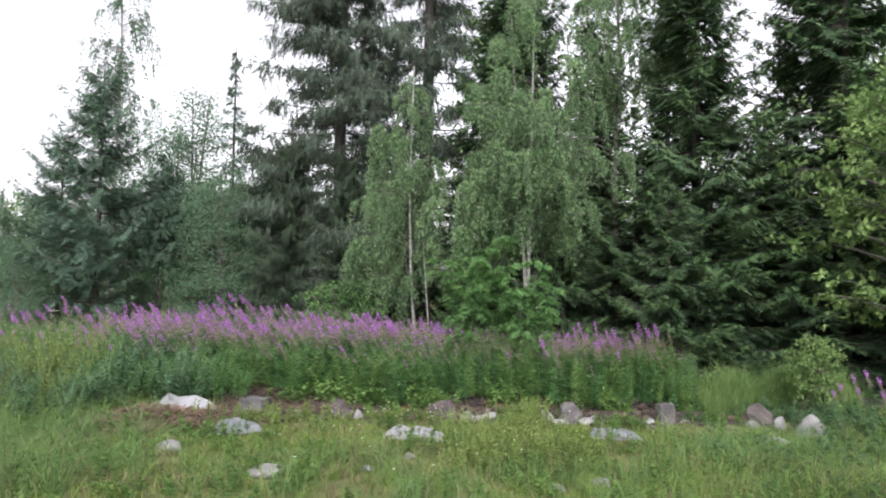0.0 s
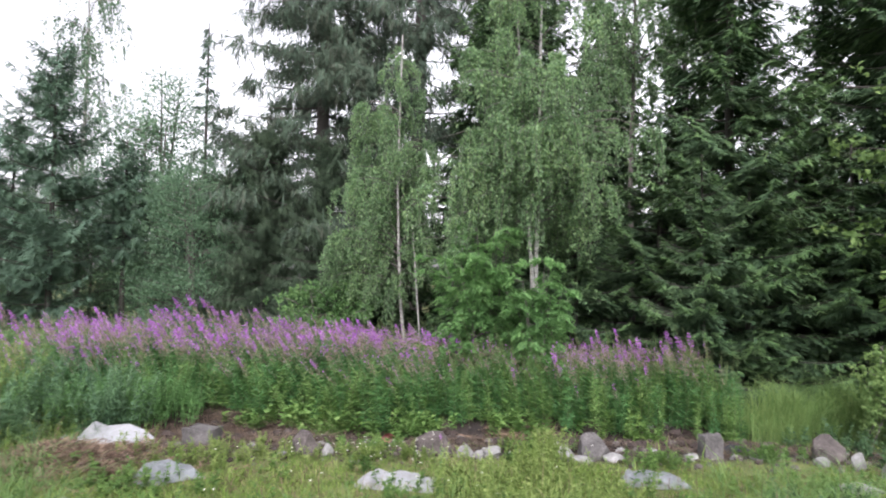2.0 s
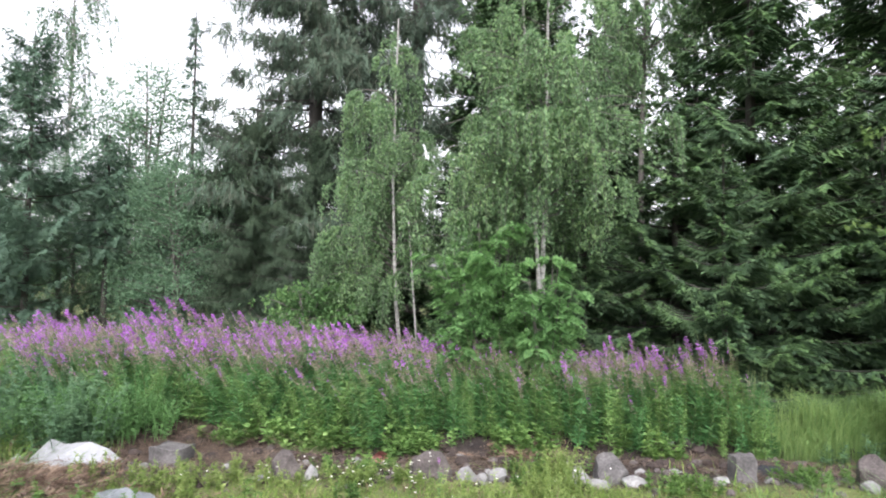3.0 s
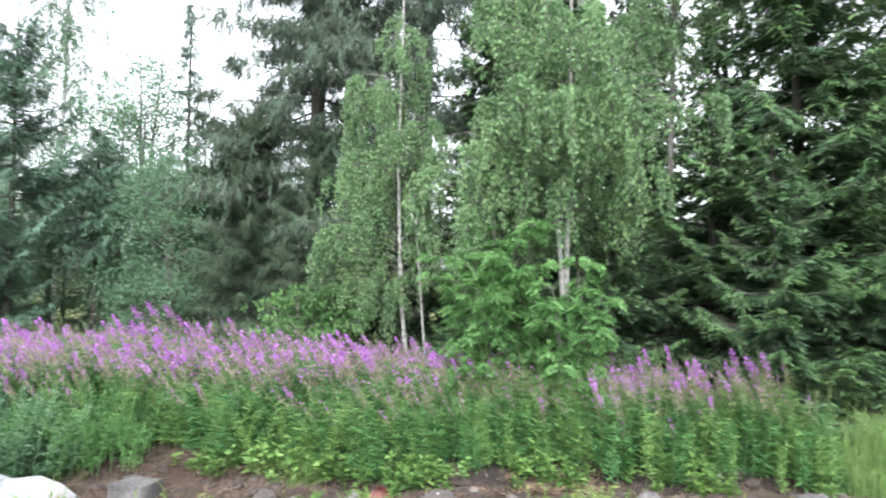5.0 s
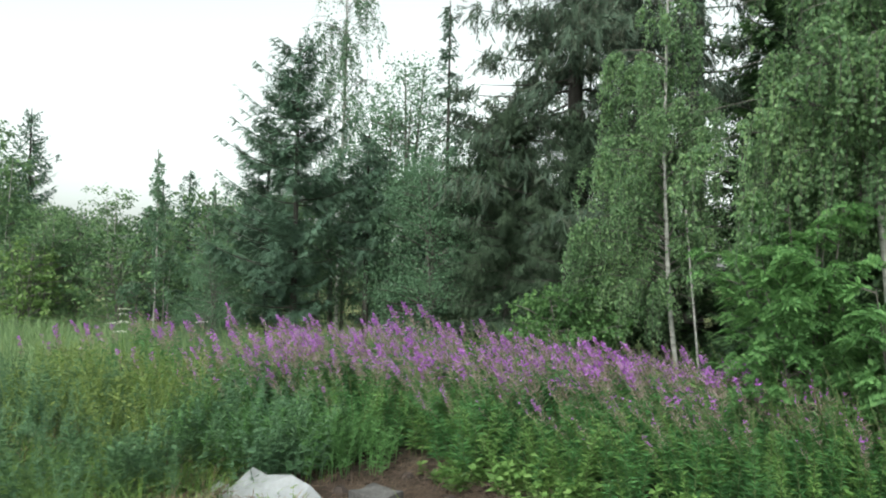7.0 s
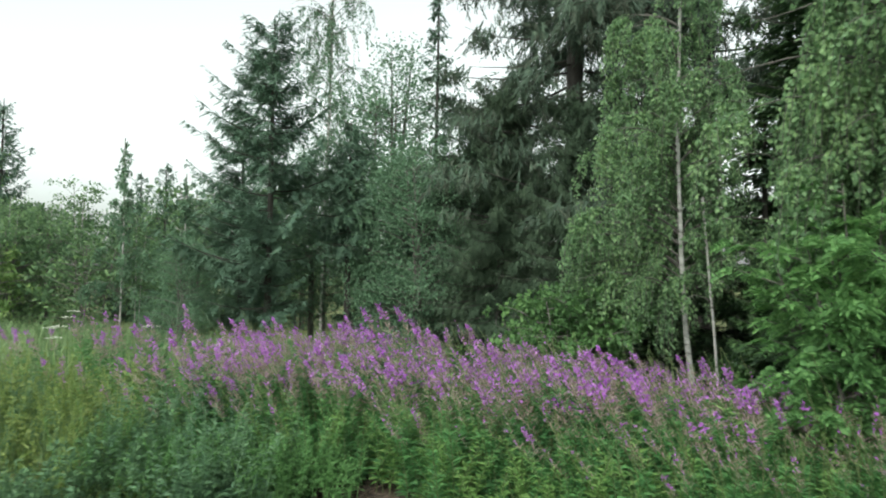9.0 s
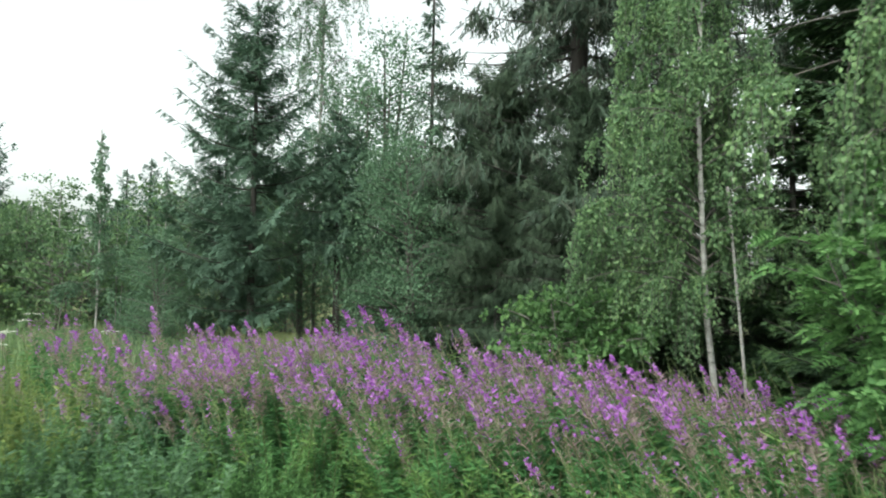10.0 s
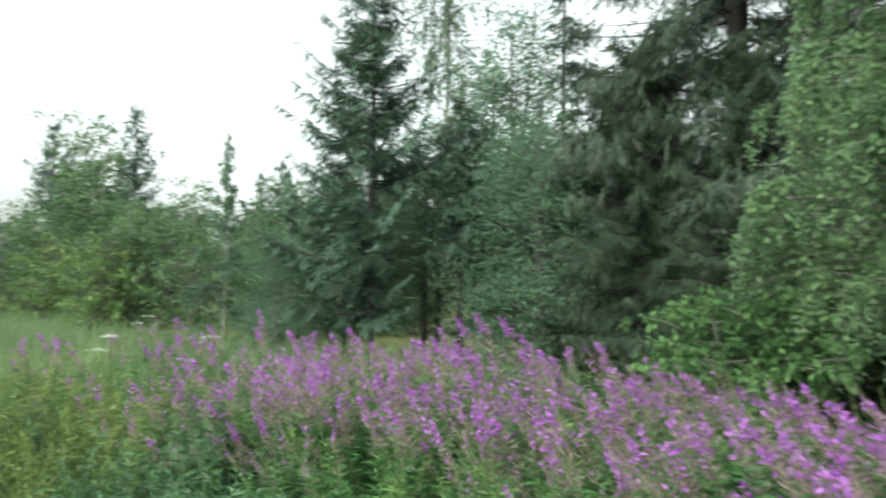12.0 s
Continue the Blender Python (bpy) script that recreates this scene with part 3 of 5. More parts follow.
place_tree("birch_sapling", b1b, -0.28, 11.6, "thin young birch stem beside a larger birch", group="birches")
b2 = weeping_meshes(21, [([(0.02, 0, -0.2), (-0.01, 0, 1.6), (-0.09, 0.05, 2.6), (-0.24, 0.1, 5.4)], 0.032), ([(0.04, 0, -0.2), (0.03, 0, 1.6), (0.06, 0.05, 2.8), (0.1, 0.1, 6.1)], 0.036)],
                    140, 17, 44, 0.038, 0.62, reach=lambda f: 1.3 * min(1.0, (1.03 - f) / 0.3) ** 0.9 * min(1.0, 0.1 + 1.3 * f), low=0.5, bias=(-0.4, 0.45), turn=0.6)
place_tree("birch_tree", b2, 1.12, 9.6, "double-stemmed birch with a broad drooping green crown", group="birches")
b5 = weeping_meshes(22, [([(0, 0, -0.2), (0.05, 0, 3.5), (-0.05, 0.05, 6.0), (0.05, 0.1, 8.8)], 0.055)],
                    70, 15, 30, 0.05, 0.7, reach=lambda f: 1.6 * min(1.0, (1.04 - f) / 0.4) ** 0.8, low=0.5, bark=M_GREYBARK)
place_tree("birch_tree", b5, 3.05, 12.6, "tall light green birch behind young spruces", 150, group="birches")
b3 = weeping_meshes(31, [([(0, 0, -0.2), (0.05, 0, 4), (0.15, 0, 8), (0.0, 0, 11.5)], 0.06)], 110, 9, 11, 0.06, 1.0, reach=lambda f: 1.7 * (1.05 - f) + 0.45, low=0.35, mat=M_ALDER, rise=0.9)
place_tree("birch_tree", b3, -10.2, 20.1, "tall thin birch with sparse hanging twigs against the sky", group="birches")
b4 = weeping_meshes(32, [([(0, 0, -0.2), (0.03, 0, 2), (-0.02, 0, 4.1)], 0.024)], 60, 18, 16, 0.05, 0.35, rise=0.9, reach=lambda f: 0.95 * (1.0 - f) + 0.04, low=0.25, mat=M_ALDER)
place_tree("birch_tree", b4, -11.2, 14.6, "small birch with a thin white stem in the tree line", group="birches")
place_tree("birch_tree", b4, -10.2, 15.2, "small birch with a thin white stem in the tree line", 130, 0.84, group="birches")

# spruces
old = old_spruce_meshes(41, 13.0, 2.7, 2.6, 9.6, 0.34, 7, 0.08, 12, 0.34, 0.021)
place_tree("spruce_tree", old, -2.6, 15.9, "tall old spruce with dark hanging branchlets and open trunk", 0, group="spruces")
bare = old_spruce_meshes(40, 12.5, 1.9, 4.6, 9.6, 0.4, 6, 0.12, 9, 0.34, 0.022, 0.19)
place_tree("spruce_tree", bare, -0.75, 16.1, "tall old spruce with a thick bare lower trunk", 140, group="spruces")
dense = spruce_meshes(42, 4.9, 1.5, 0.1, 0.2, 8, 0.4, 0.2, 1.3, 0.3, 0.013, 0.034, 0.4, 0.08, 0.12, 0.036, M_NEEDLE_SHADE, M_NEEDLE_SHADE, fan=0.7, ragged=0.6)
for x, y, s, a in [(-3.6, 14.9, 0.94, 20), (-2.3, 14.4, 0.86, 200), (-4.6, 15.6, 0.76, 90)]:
    place_tree("spruce_tree", dense, x, y, "dense brownish-green spruce, coloured dark for the shade under taller trees", a, s, group="spruces")
mid = spruce_meshes(43, 5.9, 1.75, 0.9, 0.33, 7, 0.1, 0.3, 0.25, 0.42, 0.022, 0.036, 0.5, 0.06, 0.22, 0.05, M_NEEDLE_BLUE, M_NEEDLE_BLUE, jitter=0.3, ragged=0.25)
place_tree("spruce_tree", mid, -7.5, 14.3, "grey-green spruce with a pointed top and upturned branches", 0, group="spruces")
place_tree("spruce_tree", mid, -8.9, 15.3, "grey-green spruce with a pointed top and upturned branches", 120, 0.8, group="spruces")
thin = spruce_meshes(44, 7.1, 1.2, 1.0, 0.3, 5, 0.3, 0.2, 0.4, 0.35, 0.03, 0.045, 1.2, 0.05, 0.25, 0.055, M_NEEDLE_BLUE)
place_tree("spruce_tree", thin, -5.35, 16.3, "slender spruce with a thin bare top", 0, group="spruces")
young = spruce_meshes(45, 3.1, 1.6, 0.1, 0.31, 9, 0.30, 0.22, 0.12, 0.5, 0.024, 0.034, 0.8, 0.05, 0.0, 0.045, jitter=0.12)
young2 = spruce_meshes(46, 3.0, 1.65, 0.1, 0.32, 9, 0.36, 0.25, 0.16, 0.5, 0.024, 0.034, 0.8, 0.05, 0.0, 0.045, jitter=0.12)
for k, (x, y, s, a, wide) in enumerate([(3.15, 9.65, 1.0, 10, 0.72), (1.75, 10.35, 0.9, 80, 0.85), (4.0, 10.4, 1.1, 150, 0.9), (5.4, 10.5, 1.15, 220, 1.0), (3.0, 10.9, 1.2, 300, 1.0), (0.6, 11.2, 0.75, 30, 1.0), (0.1, 13.2, 1.2, 90, 0.9), (-0.9, 13.6, 0.9, 190, 1.1), (-1.5, 13.0, 0.72, 10, 1.0), (6.4, 9.9, 1.1, 60, 1.0), (5.2, 11.6, 1.3, 330, 0.9)]):
    place_tree("spruce_tree", young if k % 2 == 0 else young2, x, y, "young green spruce with layered branches down to the ground", a, s, group="spruces", wide=wide)
tall = spruce_meshes(47, 8.8, 1.8, 0.5, 0.34, 9, 0.3, 0.25, 0.4, 0.5, 0.036, 0.05, 0.42, 0.1, 0.0, 0.075, jitter=0.2)
for x, y, s, a in [(3.9, 10.7, 0.88, 0), (6.5, 11.3, 1.1, 70), (1.6, 14.5, 0.98, 20), (0.98, 13.5, 0.9, 100)]:
    place_tree("spruce_tree", tall, x, y, "tall dense green spruce in the wood edge", a, s, group="spruces")
back_spruce = spruce_meshes(48, 8.8, 1.7, 0.5, 0.4, 8, 0.3, 0.25, 0.5, 0.5, 0.07, 0.1, 0.65, 0.1, 0.0, 0.11)
for x, y, s, a in [(3.7, 16.5, 0.85, 200), (4.8, 15.4, 0.95, 75), (2.75, 14.0, 0.82, 15), (1.05, 15.5, 0.95, 60), (2.3, 12.6, 0.5, 120), (8.4, 11.5, 1.0, 250), (8.8, 15.0, 1.2, 160), (7.4, 10.0, 0.8, 40), (2.7, 14.2, 0.6, 10), (5.65, 12.4, 0.56, 210), (6.15, 12.6, 0.75, 120)]:
    place_tree("spruce_tree", back_spruce, x, y, "tall dense green spruce farther back in the wood", a, s, group="spruces")

bare_low = spruce_meshes(49, 4.3, 1.1, 2.1, 0.25, 7, 0.3, 0.25, 0.6, 0.4, 0.022, 0.04, 0.7, 0.06, 0.1, 0.05, M_NEEDLE_BLUE, ragged=0.3)
place_tree("spruce_tree", bare_low, -6.68, 15.5, "dark spruce with a bare grey lower stem", 0, group="spruces")

# broad-leaved trees and bushes
alder = broadleaf_meshes(51, 5.6, 1.45, 4, 28, 260, 0.052, M_ALDER, 0.12, 0.25, rad=0.06)
alder2 = broadleaf_meshes(52, 4.6, 1.55, 4, 24, 260, 0.055, M_ALDER, 0.03, 0.27, rad=0.05)
for x, y, s, a, me in [(-6.75, 16.9, 1.15, 0, alder), (-5.5, 15.9, 0.95, 100, alder2), (-5.0, 15.2, 0.85, 40, alder2), (-8.2, 16.9, 0.8, 200, alder), (-4.4, 16.8, 0.88, 20, alder)]:
    place_tree("alder_tree", me, x, y, "grey-green leafy alder in the tree line", a, s, group="broad-leaved trees")
place_tree("alder_tree", alder2, -8.75, 13.7, "small light leafy tree beside a grey-green spruce", 70, 0.5, group="broad-leaved trees")
rowan = rowan_meshes(61, 2.5, 0.95, 20, 12, 13, M_ROWAN, 0.3, 0.135, 0.05)
place_tree("leafy_bush", rowan, 0.58, 9.5, "bright green leafy rowan bush in front of the birches", category="bush")
low_rowan = rowan_meshes(65, 1.95, 0.6, 15, 9, 11, M_ROWAN, 0.2, 0.15, 0.056)
place_tree("leafy_bush", low_rowan, 1.12, 9.15, "low bright green rowan shoot beside a larger bush", category="bush")
bush = broadleaf_meshes(62, 1.45, 0.75, 7, 14, 110, 0.06, M_WILLOW, 0.1, 0.09, rad=0.015)
place_tree("willow_bush", bush, -1.75, 11.75, "rounded light green willow bush", 0, 0.98, category="bush")
place_tree("willow_bush", bush, -0.15, 12.5, "low rounded light green willow bush", 80, 0.6, category="bush")
edge_tree = broadleaf_meshes(63, 4.9, 1.5, 4, 22, 120, 0.085, M_EDGELEAF, 0.18, 0.12, rad=0.03, ratio=0.62)
place_tree("willow_tree", edge_tree, 6.1, 8.6, "light green leafy willow with yellowish leaf clusters", 0, category="tree")
sapling = broadleaf_meshes(64, 1.2, 0.2, 6, 14, 40, 0.055, M_EDGELEAF, 0.15, 0.07, rad=0.007, ratio=0.45)
place_tree("leafy_sapling", sapling, 4.4, 8.1, "bright green leafy sapling at the wood edge", category="bush")

# tree line to the left and behind
rng = np.random.default_rng(70)
far_spruce = spruce_meshes(71, 4.2, 1.5, 0.1, 0.3, 7, 0.4, 0.2, 0.8, 0.5, 0.08, 0.11, 0.5, 0.08, 0.0, 0.12, M_NEEDLE_OLD)
far_spruce2 = spruce_meshes(72, 6.1, 1.7, 0.4, 0.36, 8, 0.2, 0.3, 0.4, 0.5, 0.042, 0.085, 0.75, 0.07, 0.15, 0.1, M_NEEDLE_BLUE, ragged=0.2)
far_alder = broadleaf_meshes(73, 4.6, 1.6, 4, 18, 62, 0.115, M_FARLEAF, 0.03, 0.27, rad=0.04)
far_alder2 = broadleaf_meshes(74, 5.4, 1.1, 2, 26, 80, 0.105, M_FARLEAF, 0.1, 0.24, rad=0.04, bark=M_BIRCHBARK)
far_bush = broadleaf_meshes(75, 2.4, 1.1, 5, 12, 34, 0.115, M_FARLEAF, 0.05, 0.18, rad=0.02)
for x, y, s in [(-21.5, 19.2, 1.13), (-24.2, 18.0, 1.06), (-22.9, 19.6, 0.9), (-30.5, 18.4, 0.85), (-14.0, 18.5, 0.72), (-17.0, 20.5, 0.75), (-27.0, 20.0, 1.0)]:
    place_tree("spruce_tree", far_spruce2, x, y, "grey-green spruce in the distant tree line", x * 57, s, group="spruces")
place_tree("birch_tree", far_alder2, -20.3, 17.0, "light green birch standing above the distant tree line", 0, 1.16, group="birches")
for k in range(24):
    x = -12.4 - k * 0.78 + rng.uniform(-0.4, 0.4)
    y = 16.4 - 0.06 * k + rng.uniform(-1.4, 2.4)
    place_tree("alder_tree", (far_alder, far_alder2, far_alder2)[k % 3], x, y, "light green leafy tree in the distant tree line", rng.uniform(0, 360), rng.uniform(0.55, 0.95), group="broad-leaved trees")
light_bush = broadleaf_meshes(76, 2.6, 1.0, 5, 12, 34, 0.11, M_EDGELEAF, 0.05, 0.18, rad=0.02)
for k in range(10):
    place_tree("leafy_bush", (far_bush, light_bush)[k % 2], -12.8 - k * 1.6 + rng.uniform(-0.5, 0.5), 14.6 - 0.1 * k + rng.uniform(-0.6, 0.6), "yellow-green leafy bush before the distant tree line", rng.uniform(0, 360), rng.uniform(0.55, 1.0), category="bush", group="bushes")
for k in range(7):
    place_tree("alder_tree", far_alder, -11.5 - k * 3.0, 21.0 + rng.uniform(-0.6, 0.6), "light green leafy tree in the distant tree line", rng.uniform(0, 360), rng.uniform(0.85, 1.0), group="broad-leaved trees")
for k in range(22):
    x = -26 + k * 1.9 + rng.uniform(-0.5, 0.5)
    y = 21.5 + rng.uniform(-1.0, 2.5)
    low_gap = 0.62 if -2.6 < x < 1.0 else 1.0
    place_tree("alder_tree" if k % 2 else "spruce_tree", far_alder if k % 2 else far_spruce, x, y, "dark leafy tree deep in the wood" if k % 2 else "dark spruce deep in the wood", rng.uniform(0, 360), rng.uniform(0.85, 1.1) * low_gap, group="wood behind")

# ---- fireweed ----


def patchy(x, y, a=1.3, b=0.0):
    return 0.5 + 0.28 * np.sin(a * x + 1.7 * np.sin(0.9 * y + b)) + 0.28 * np.sin(1.3 * a * y + 1.5 * np.sin(1.1 * x + b))


def fireweed_parts(rng, H, flowers=1.0, lean=0.0):
    """One plant as arrays: stem line, leaf quads, flower quads, pod quads."""
    t = np.linspace(0, 1, 7)
    bend = rng.normal(0, 0.05, 2)
    line = np.stack([H * (-lean * t ** 1.6 + bend[0] * t * t), H * bend[1] * t * t, H * t], 1)

    def on(s):
        return np.stack([np.interp(s, t, line[:, k]) for k in range(3)], 1)
    nl = int(80 * H)
    s = np.sort(rng.uniform(0.08, 0.74, nl))
    az = np.arange(nl) * 2.4 + rng.uniform(0, 6)
    d = np.stack([np.cos(az), np.sin(az), rng.uniform(-0.1, 0.7, nl)], 1)
    ln = 0.125 * (1.15 - 0.6 * s) * rng.uniform(0.7, 1.2, nl)
    leaves = leaf_quads(on(s), d, np.array([0, 0, 1.0]) + rng.normal(0, 0.3, (nl, 3)), ln, ln * 0.21, 0.3, 0.4)
    nf = int(18 * flowers)
    s = 0.975 - 0.12 * rng.random(nf) ** 1.2
    az = rng.uniform(0, 6.3, nf)
    d = np.stack([np.cos(az), np.sin(az), rng.uniform(-0.1, 0.5, nf)], 1)
    c = on(s) + unit(d) * (0.024 * (1.9 - 1.45 * s))[:, None]
    fl = [leaf_quads(c + rng.normal(0, 0.004, c.shape), rng.normal(size=c.shape), rng.normal(size=c.shape), 0.036, 0.036, 0.1, 0.5) for _ in range(2)]
    nb = int(10 * flowers)
    s = rng.uniform(0.94, 1.0, nb)
    az = rng.uniform(0, 6.3, nb)
    fl.append(leaf_quads(on(s), np.stack([np.cos(az), np.sin(az), np.full(nb, 0.5)], 1), rng.normal(size=(nb, 3)), 0.018, 0.008))
    npod = int(66 * min(1, flowers * 3.0))
    s = 0.93 - 0.27 * rng.random(npod) ** 0.9
    az = rng.uniform(0, 6.3, npod)
    pods = leaf_quads(on(s), np.stack([np.cos(az), np.sin(az), rng.uniform(0.3, 1.2, npod)], 1), rng.normal(size=(npod, 3)), 0.075 * (1.7 - s), 0.010)
    return line, leaves, np.concatenate(fl)[:, :3], pods[:, :3]


def bed_front(x):
    return 8.62 + 0.5 * np.exp(-((np.asarray(x, float) + 2.45) / 0.45) ** 2) - 0.2 * smooth(2.2, 2.9, x) + 0.07 * np.sin(3.1 * x)


def bed_back(x):
    return 9.55 + 1.7 * smooth(0.9, -0.6, x) + 0.1 * np.sin(2.3 * x)


def build_fireweed():
    rng = np.random.default_rng(80)
    kinds = []
    for k in range(14):
        H = rng.uniform(0.82, 1.05)
        full = (1.0, 0.5, 0.25, 0.75, 0.3, 0.0, 0.15)[k % 7]
        kinds.append((H, full, fireweed_parts(rng, H, full, (0.38, 0.48, 0.28)[k % 3])))
    spots = []
    area = 11.0 * 3.0
    for _ in range(int(area * 85)):
        x, y = rng.uniform(-7.6, 2.8), rng.uniform(8.3, 11.5)
        if not bed_front(x) < y < bed_back(x):
            continue
        thin_left = float(smooth(-5.5, -3.7, x))
        if rng.random() > 0.08 + 0.92 * thin_left:
            continue
        edge = (y - float(bed_front(x))) / 0.5
        bare = 0.3 < x < 1.1
        green = rng.random() < ((0.72 if x > 1.1 else 0.85) if edge < 0.5 else 0.30 + 0.45 * float(patchy(x, y, 3.0, 1)) - 0.25 * (x > 1.1)) or (bare and rng.random() < 0.97)
        rich = rng.random() < float(patchy(x * 2.3, y * 2.3, 1.7, 4))
        k = rng.choice([12, 12, 5, 13] if x > 0.6 else [5, 6, 12, 13]) if green else rng.choice([0, 3, 7, 10, 1] if rich else [2, 4, 9, 11, 8])
        s = rng.uniform(0.85, 1.12) * (0.72 + 0.28 * min(1, max(edge, 0.0)))
        s *= 0.92 - 0.06 * (x > 1.0)
        spots.append((x, y, s, rng.uniform(-35, 35), k, 20 * float(smooth(-0.9, 0.9, x))))
    # the thicker, lower growth towards the sedge
    for _ in range(330):
        x = rng.uniform(0.5, 3.0)
        y = float(bed_front(x)) + rng.uniform(0.0, 0.9)
        k = int(rng.choice([12, 5, 13, 6] if rng.random() < 0.88 or x > 2.5 or x < 1.0 else [2, 4, 9, 3]))
        spots.append((x, y, rng.uniform(0.66, 0.86), rng.uniform(-35, 35), k, 20.0))
    # leafy young shoots along the front edge
    for x in rng.uniform(-3.0, 3.2, 260):
        spots.append((x, float(bed_front(x)) + rng.uniform(-0.12, 0.45), rng.uniform(0.5, 0.78), rng.uniform(0, 360), int(rng.choice([5, 12])), 20 * float(smooth(-0.9, 0.9, x))))
    # a few plants in the grass by the pale boulder
    for x, y, s in [(4.15, 7.0, 0.55), (3.95, 6.75, 0.5), (4.45, 7.3, 0.6), (4.7, 7.5, 0.65), (4.35, 6.6, 0.5), (4.25, 6.85, 0.52), (4.55, 7.0, 0.6), (4.8, 7.2, 0.7), (0.1, 6.75, 0.3)]:
        spots.append((x, y, s, 0, 3, 20.0))
    # single tall plants at the back of the bed
    for x, y, s in [(-3.07, 10.84, 1.18), (-3.3, 10.9, 1.12), (-2.95, 11.0, 1.15), (-6.0, 10.6, 0.95), (-5.7, 10.9, 0.92)]:
        spots.append((x, y, s, 0, 0, 0.0))
    spots.sort(key=lambda p: p[1] - float(bed_front(p[0])))
    meshes = []
    for H, full, (line, leaves, fl, pods) in kinds:
        st, lf, sp = Builder(), Builder(), Builder()
        st.tube(line, np.linspace(0.005, 0.002, 7), 4)
        lf.quads(leaves)
        sp.tris(pods, 1)
        sp.tris(fl, 0)
        meshes.append((st.mesh("stem", [M_FIRESTEM]), lf.mesh("leaves", [M_FIRESHOOT if len(meshes) == 12 else M_FIRELEAF]), sp.mesh("flower_spike", [M_FLOWER, M_POD]) if full > 0 else None))
    near = [p for p in spots if -2.6 < p[0] < 3.1][:240]
    rest = [p for p in spots if p not in near]
    for x, y, s, a, k, upright in near:
        m = pose(x, y, float(gz(x, y)) - 0.01, 0, upright, a) @ Matrix.Diagonal((s, s, s, 1))
        ob = thing("fireweed_plant", m, "green fireweed plant in the front of the stand" if kinds[k][1] < 0.1 else "purple-flowered fireweed plant in the front of the stand", "plant", "fireweed along the bed edge")
        child("stem", meshes[k][0], ob)
        tagged(child("leaves", meshes[k][1], ob), kind="stuff")
        if meshes[k][2]:
            tagged(child("flower_spike", meshes[k][2], ob, "purple flower spike"), kind="stuff")
    b = Builder()
    for x, y, s, a, k, upright in rest:
        H, full, (line, leaves, fl, pods) = kinds[k]
        m = np.array(pose(x, y, float(gz(x, y)) - 0.01, 0, upright, a) @ Matrix.Diagonal((s, s, s, 1)))
        R, T = m[:3, :3].T, m[:3, 3]
        b.tube(line @ R + T, np.linspace(0.005, 0.002, 7), 4, 0)
        b.quads(leaves @ R + T, 4 if k == 12 else 1)
        b.tris(fl @ R + T, 2)
        b.tris(pods @ R + T, 3)
    ob = new("fireweed_stand", b.mesh("fireweed_stand", [M_FIRESTEM, M_FIRELEAF, M_FLOWER, M_POD, M_FIRESHOOT]))
    tagged(ob, "dense stand of flowering purple fireweed leaning on a low mound", "fireweed", kind="stuff")


build_fireweed()

# ---- grass and weeds ----


def blades(rng, x, y, h, w, lean=0.35, curl=0.5):
    """Grass blades as two bent quads each."""
    n = len(x)
    az = rng.uniform(0, 2 * np.pi, n)
    o = np.stack([np.cos(az), np.sin(az), np.zeros(n)], 1)
    s = np.stack([-np.sin(az), np.cos(az), np.zeros(n)], 1) * (w / 2)[:, None]
    ln = (rng.uniform(0, lean, n) * h)[:, None]
    up = np.array([0, 0, 1.0])
    p0 = np.stack([x, y, gz(x, y) - 0.01], 1)
    p1 = p0 + o * ln * 0.4 + up * (h * 0.6)[:, None]
    p2 = p0 + o * ln * (1 + curl) + up * (h * rng.uniform(0.8, 1.0, n))[:, None]
    low = np.stack([p0 - s, p0 + s, p1 + s * 0.7, p1 - s * 0.7], 1)
    tip = np.stack([p1 - s * 0.7, p1 + s * 0.7, p2], 1)
    return low, tip


def straw_wisps(rng, b, x0, y0, sx, sy, k, per=16):
    """Matted wisps: each a sheaf of straws lying one way."""
    cx, cy, ca = rng.normal(x0, sx, k), rng.normal(y0, sy, k), rng.uniform(0, np.pi, k)
    i = np.repeat(np.arange(k), per)
    n = k * per
    x, y = cx[i] + rng.normal(0, 0.035, n), cy[i] + rng.normal(0, 0.035, n)
    az, ln = ca[i] + rng.normal(0, 0.8, n), rng.uniform(0.04, 0.14, n)
    d = np.stack([np.cos(az), np.sin(az), rng.normal(0.12, 0.22, n)], 1)
    p = np.stack([x, y, gz(x, y) + 0.02 + 0.05 * rng.random(k)[i] + rng.uniform(0, 0.02, n)], 1)
    q = leaf_quads(p, d, rng.normal(0, 0.5, p.shape) + (0, 0, 1.0), ln, rng.uniform(0.005, 0.013, n), 0.2)
    twig = rng.random(k)[i] < 0.22
    b.quads(q[~twig], 0)
    b.quads(q[twig], 1)


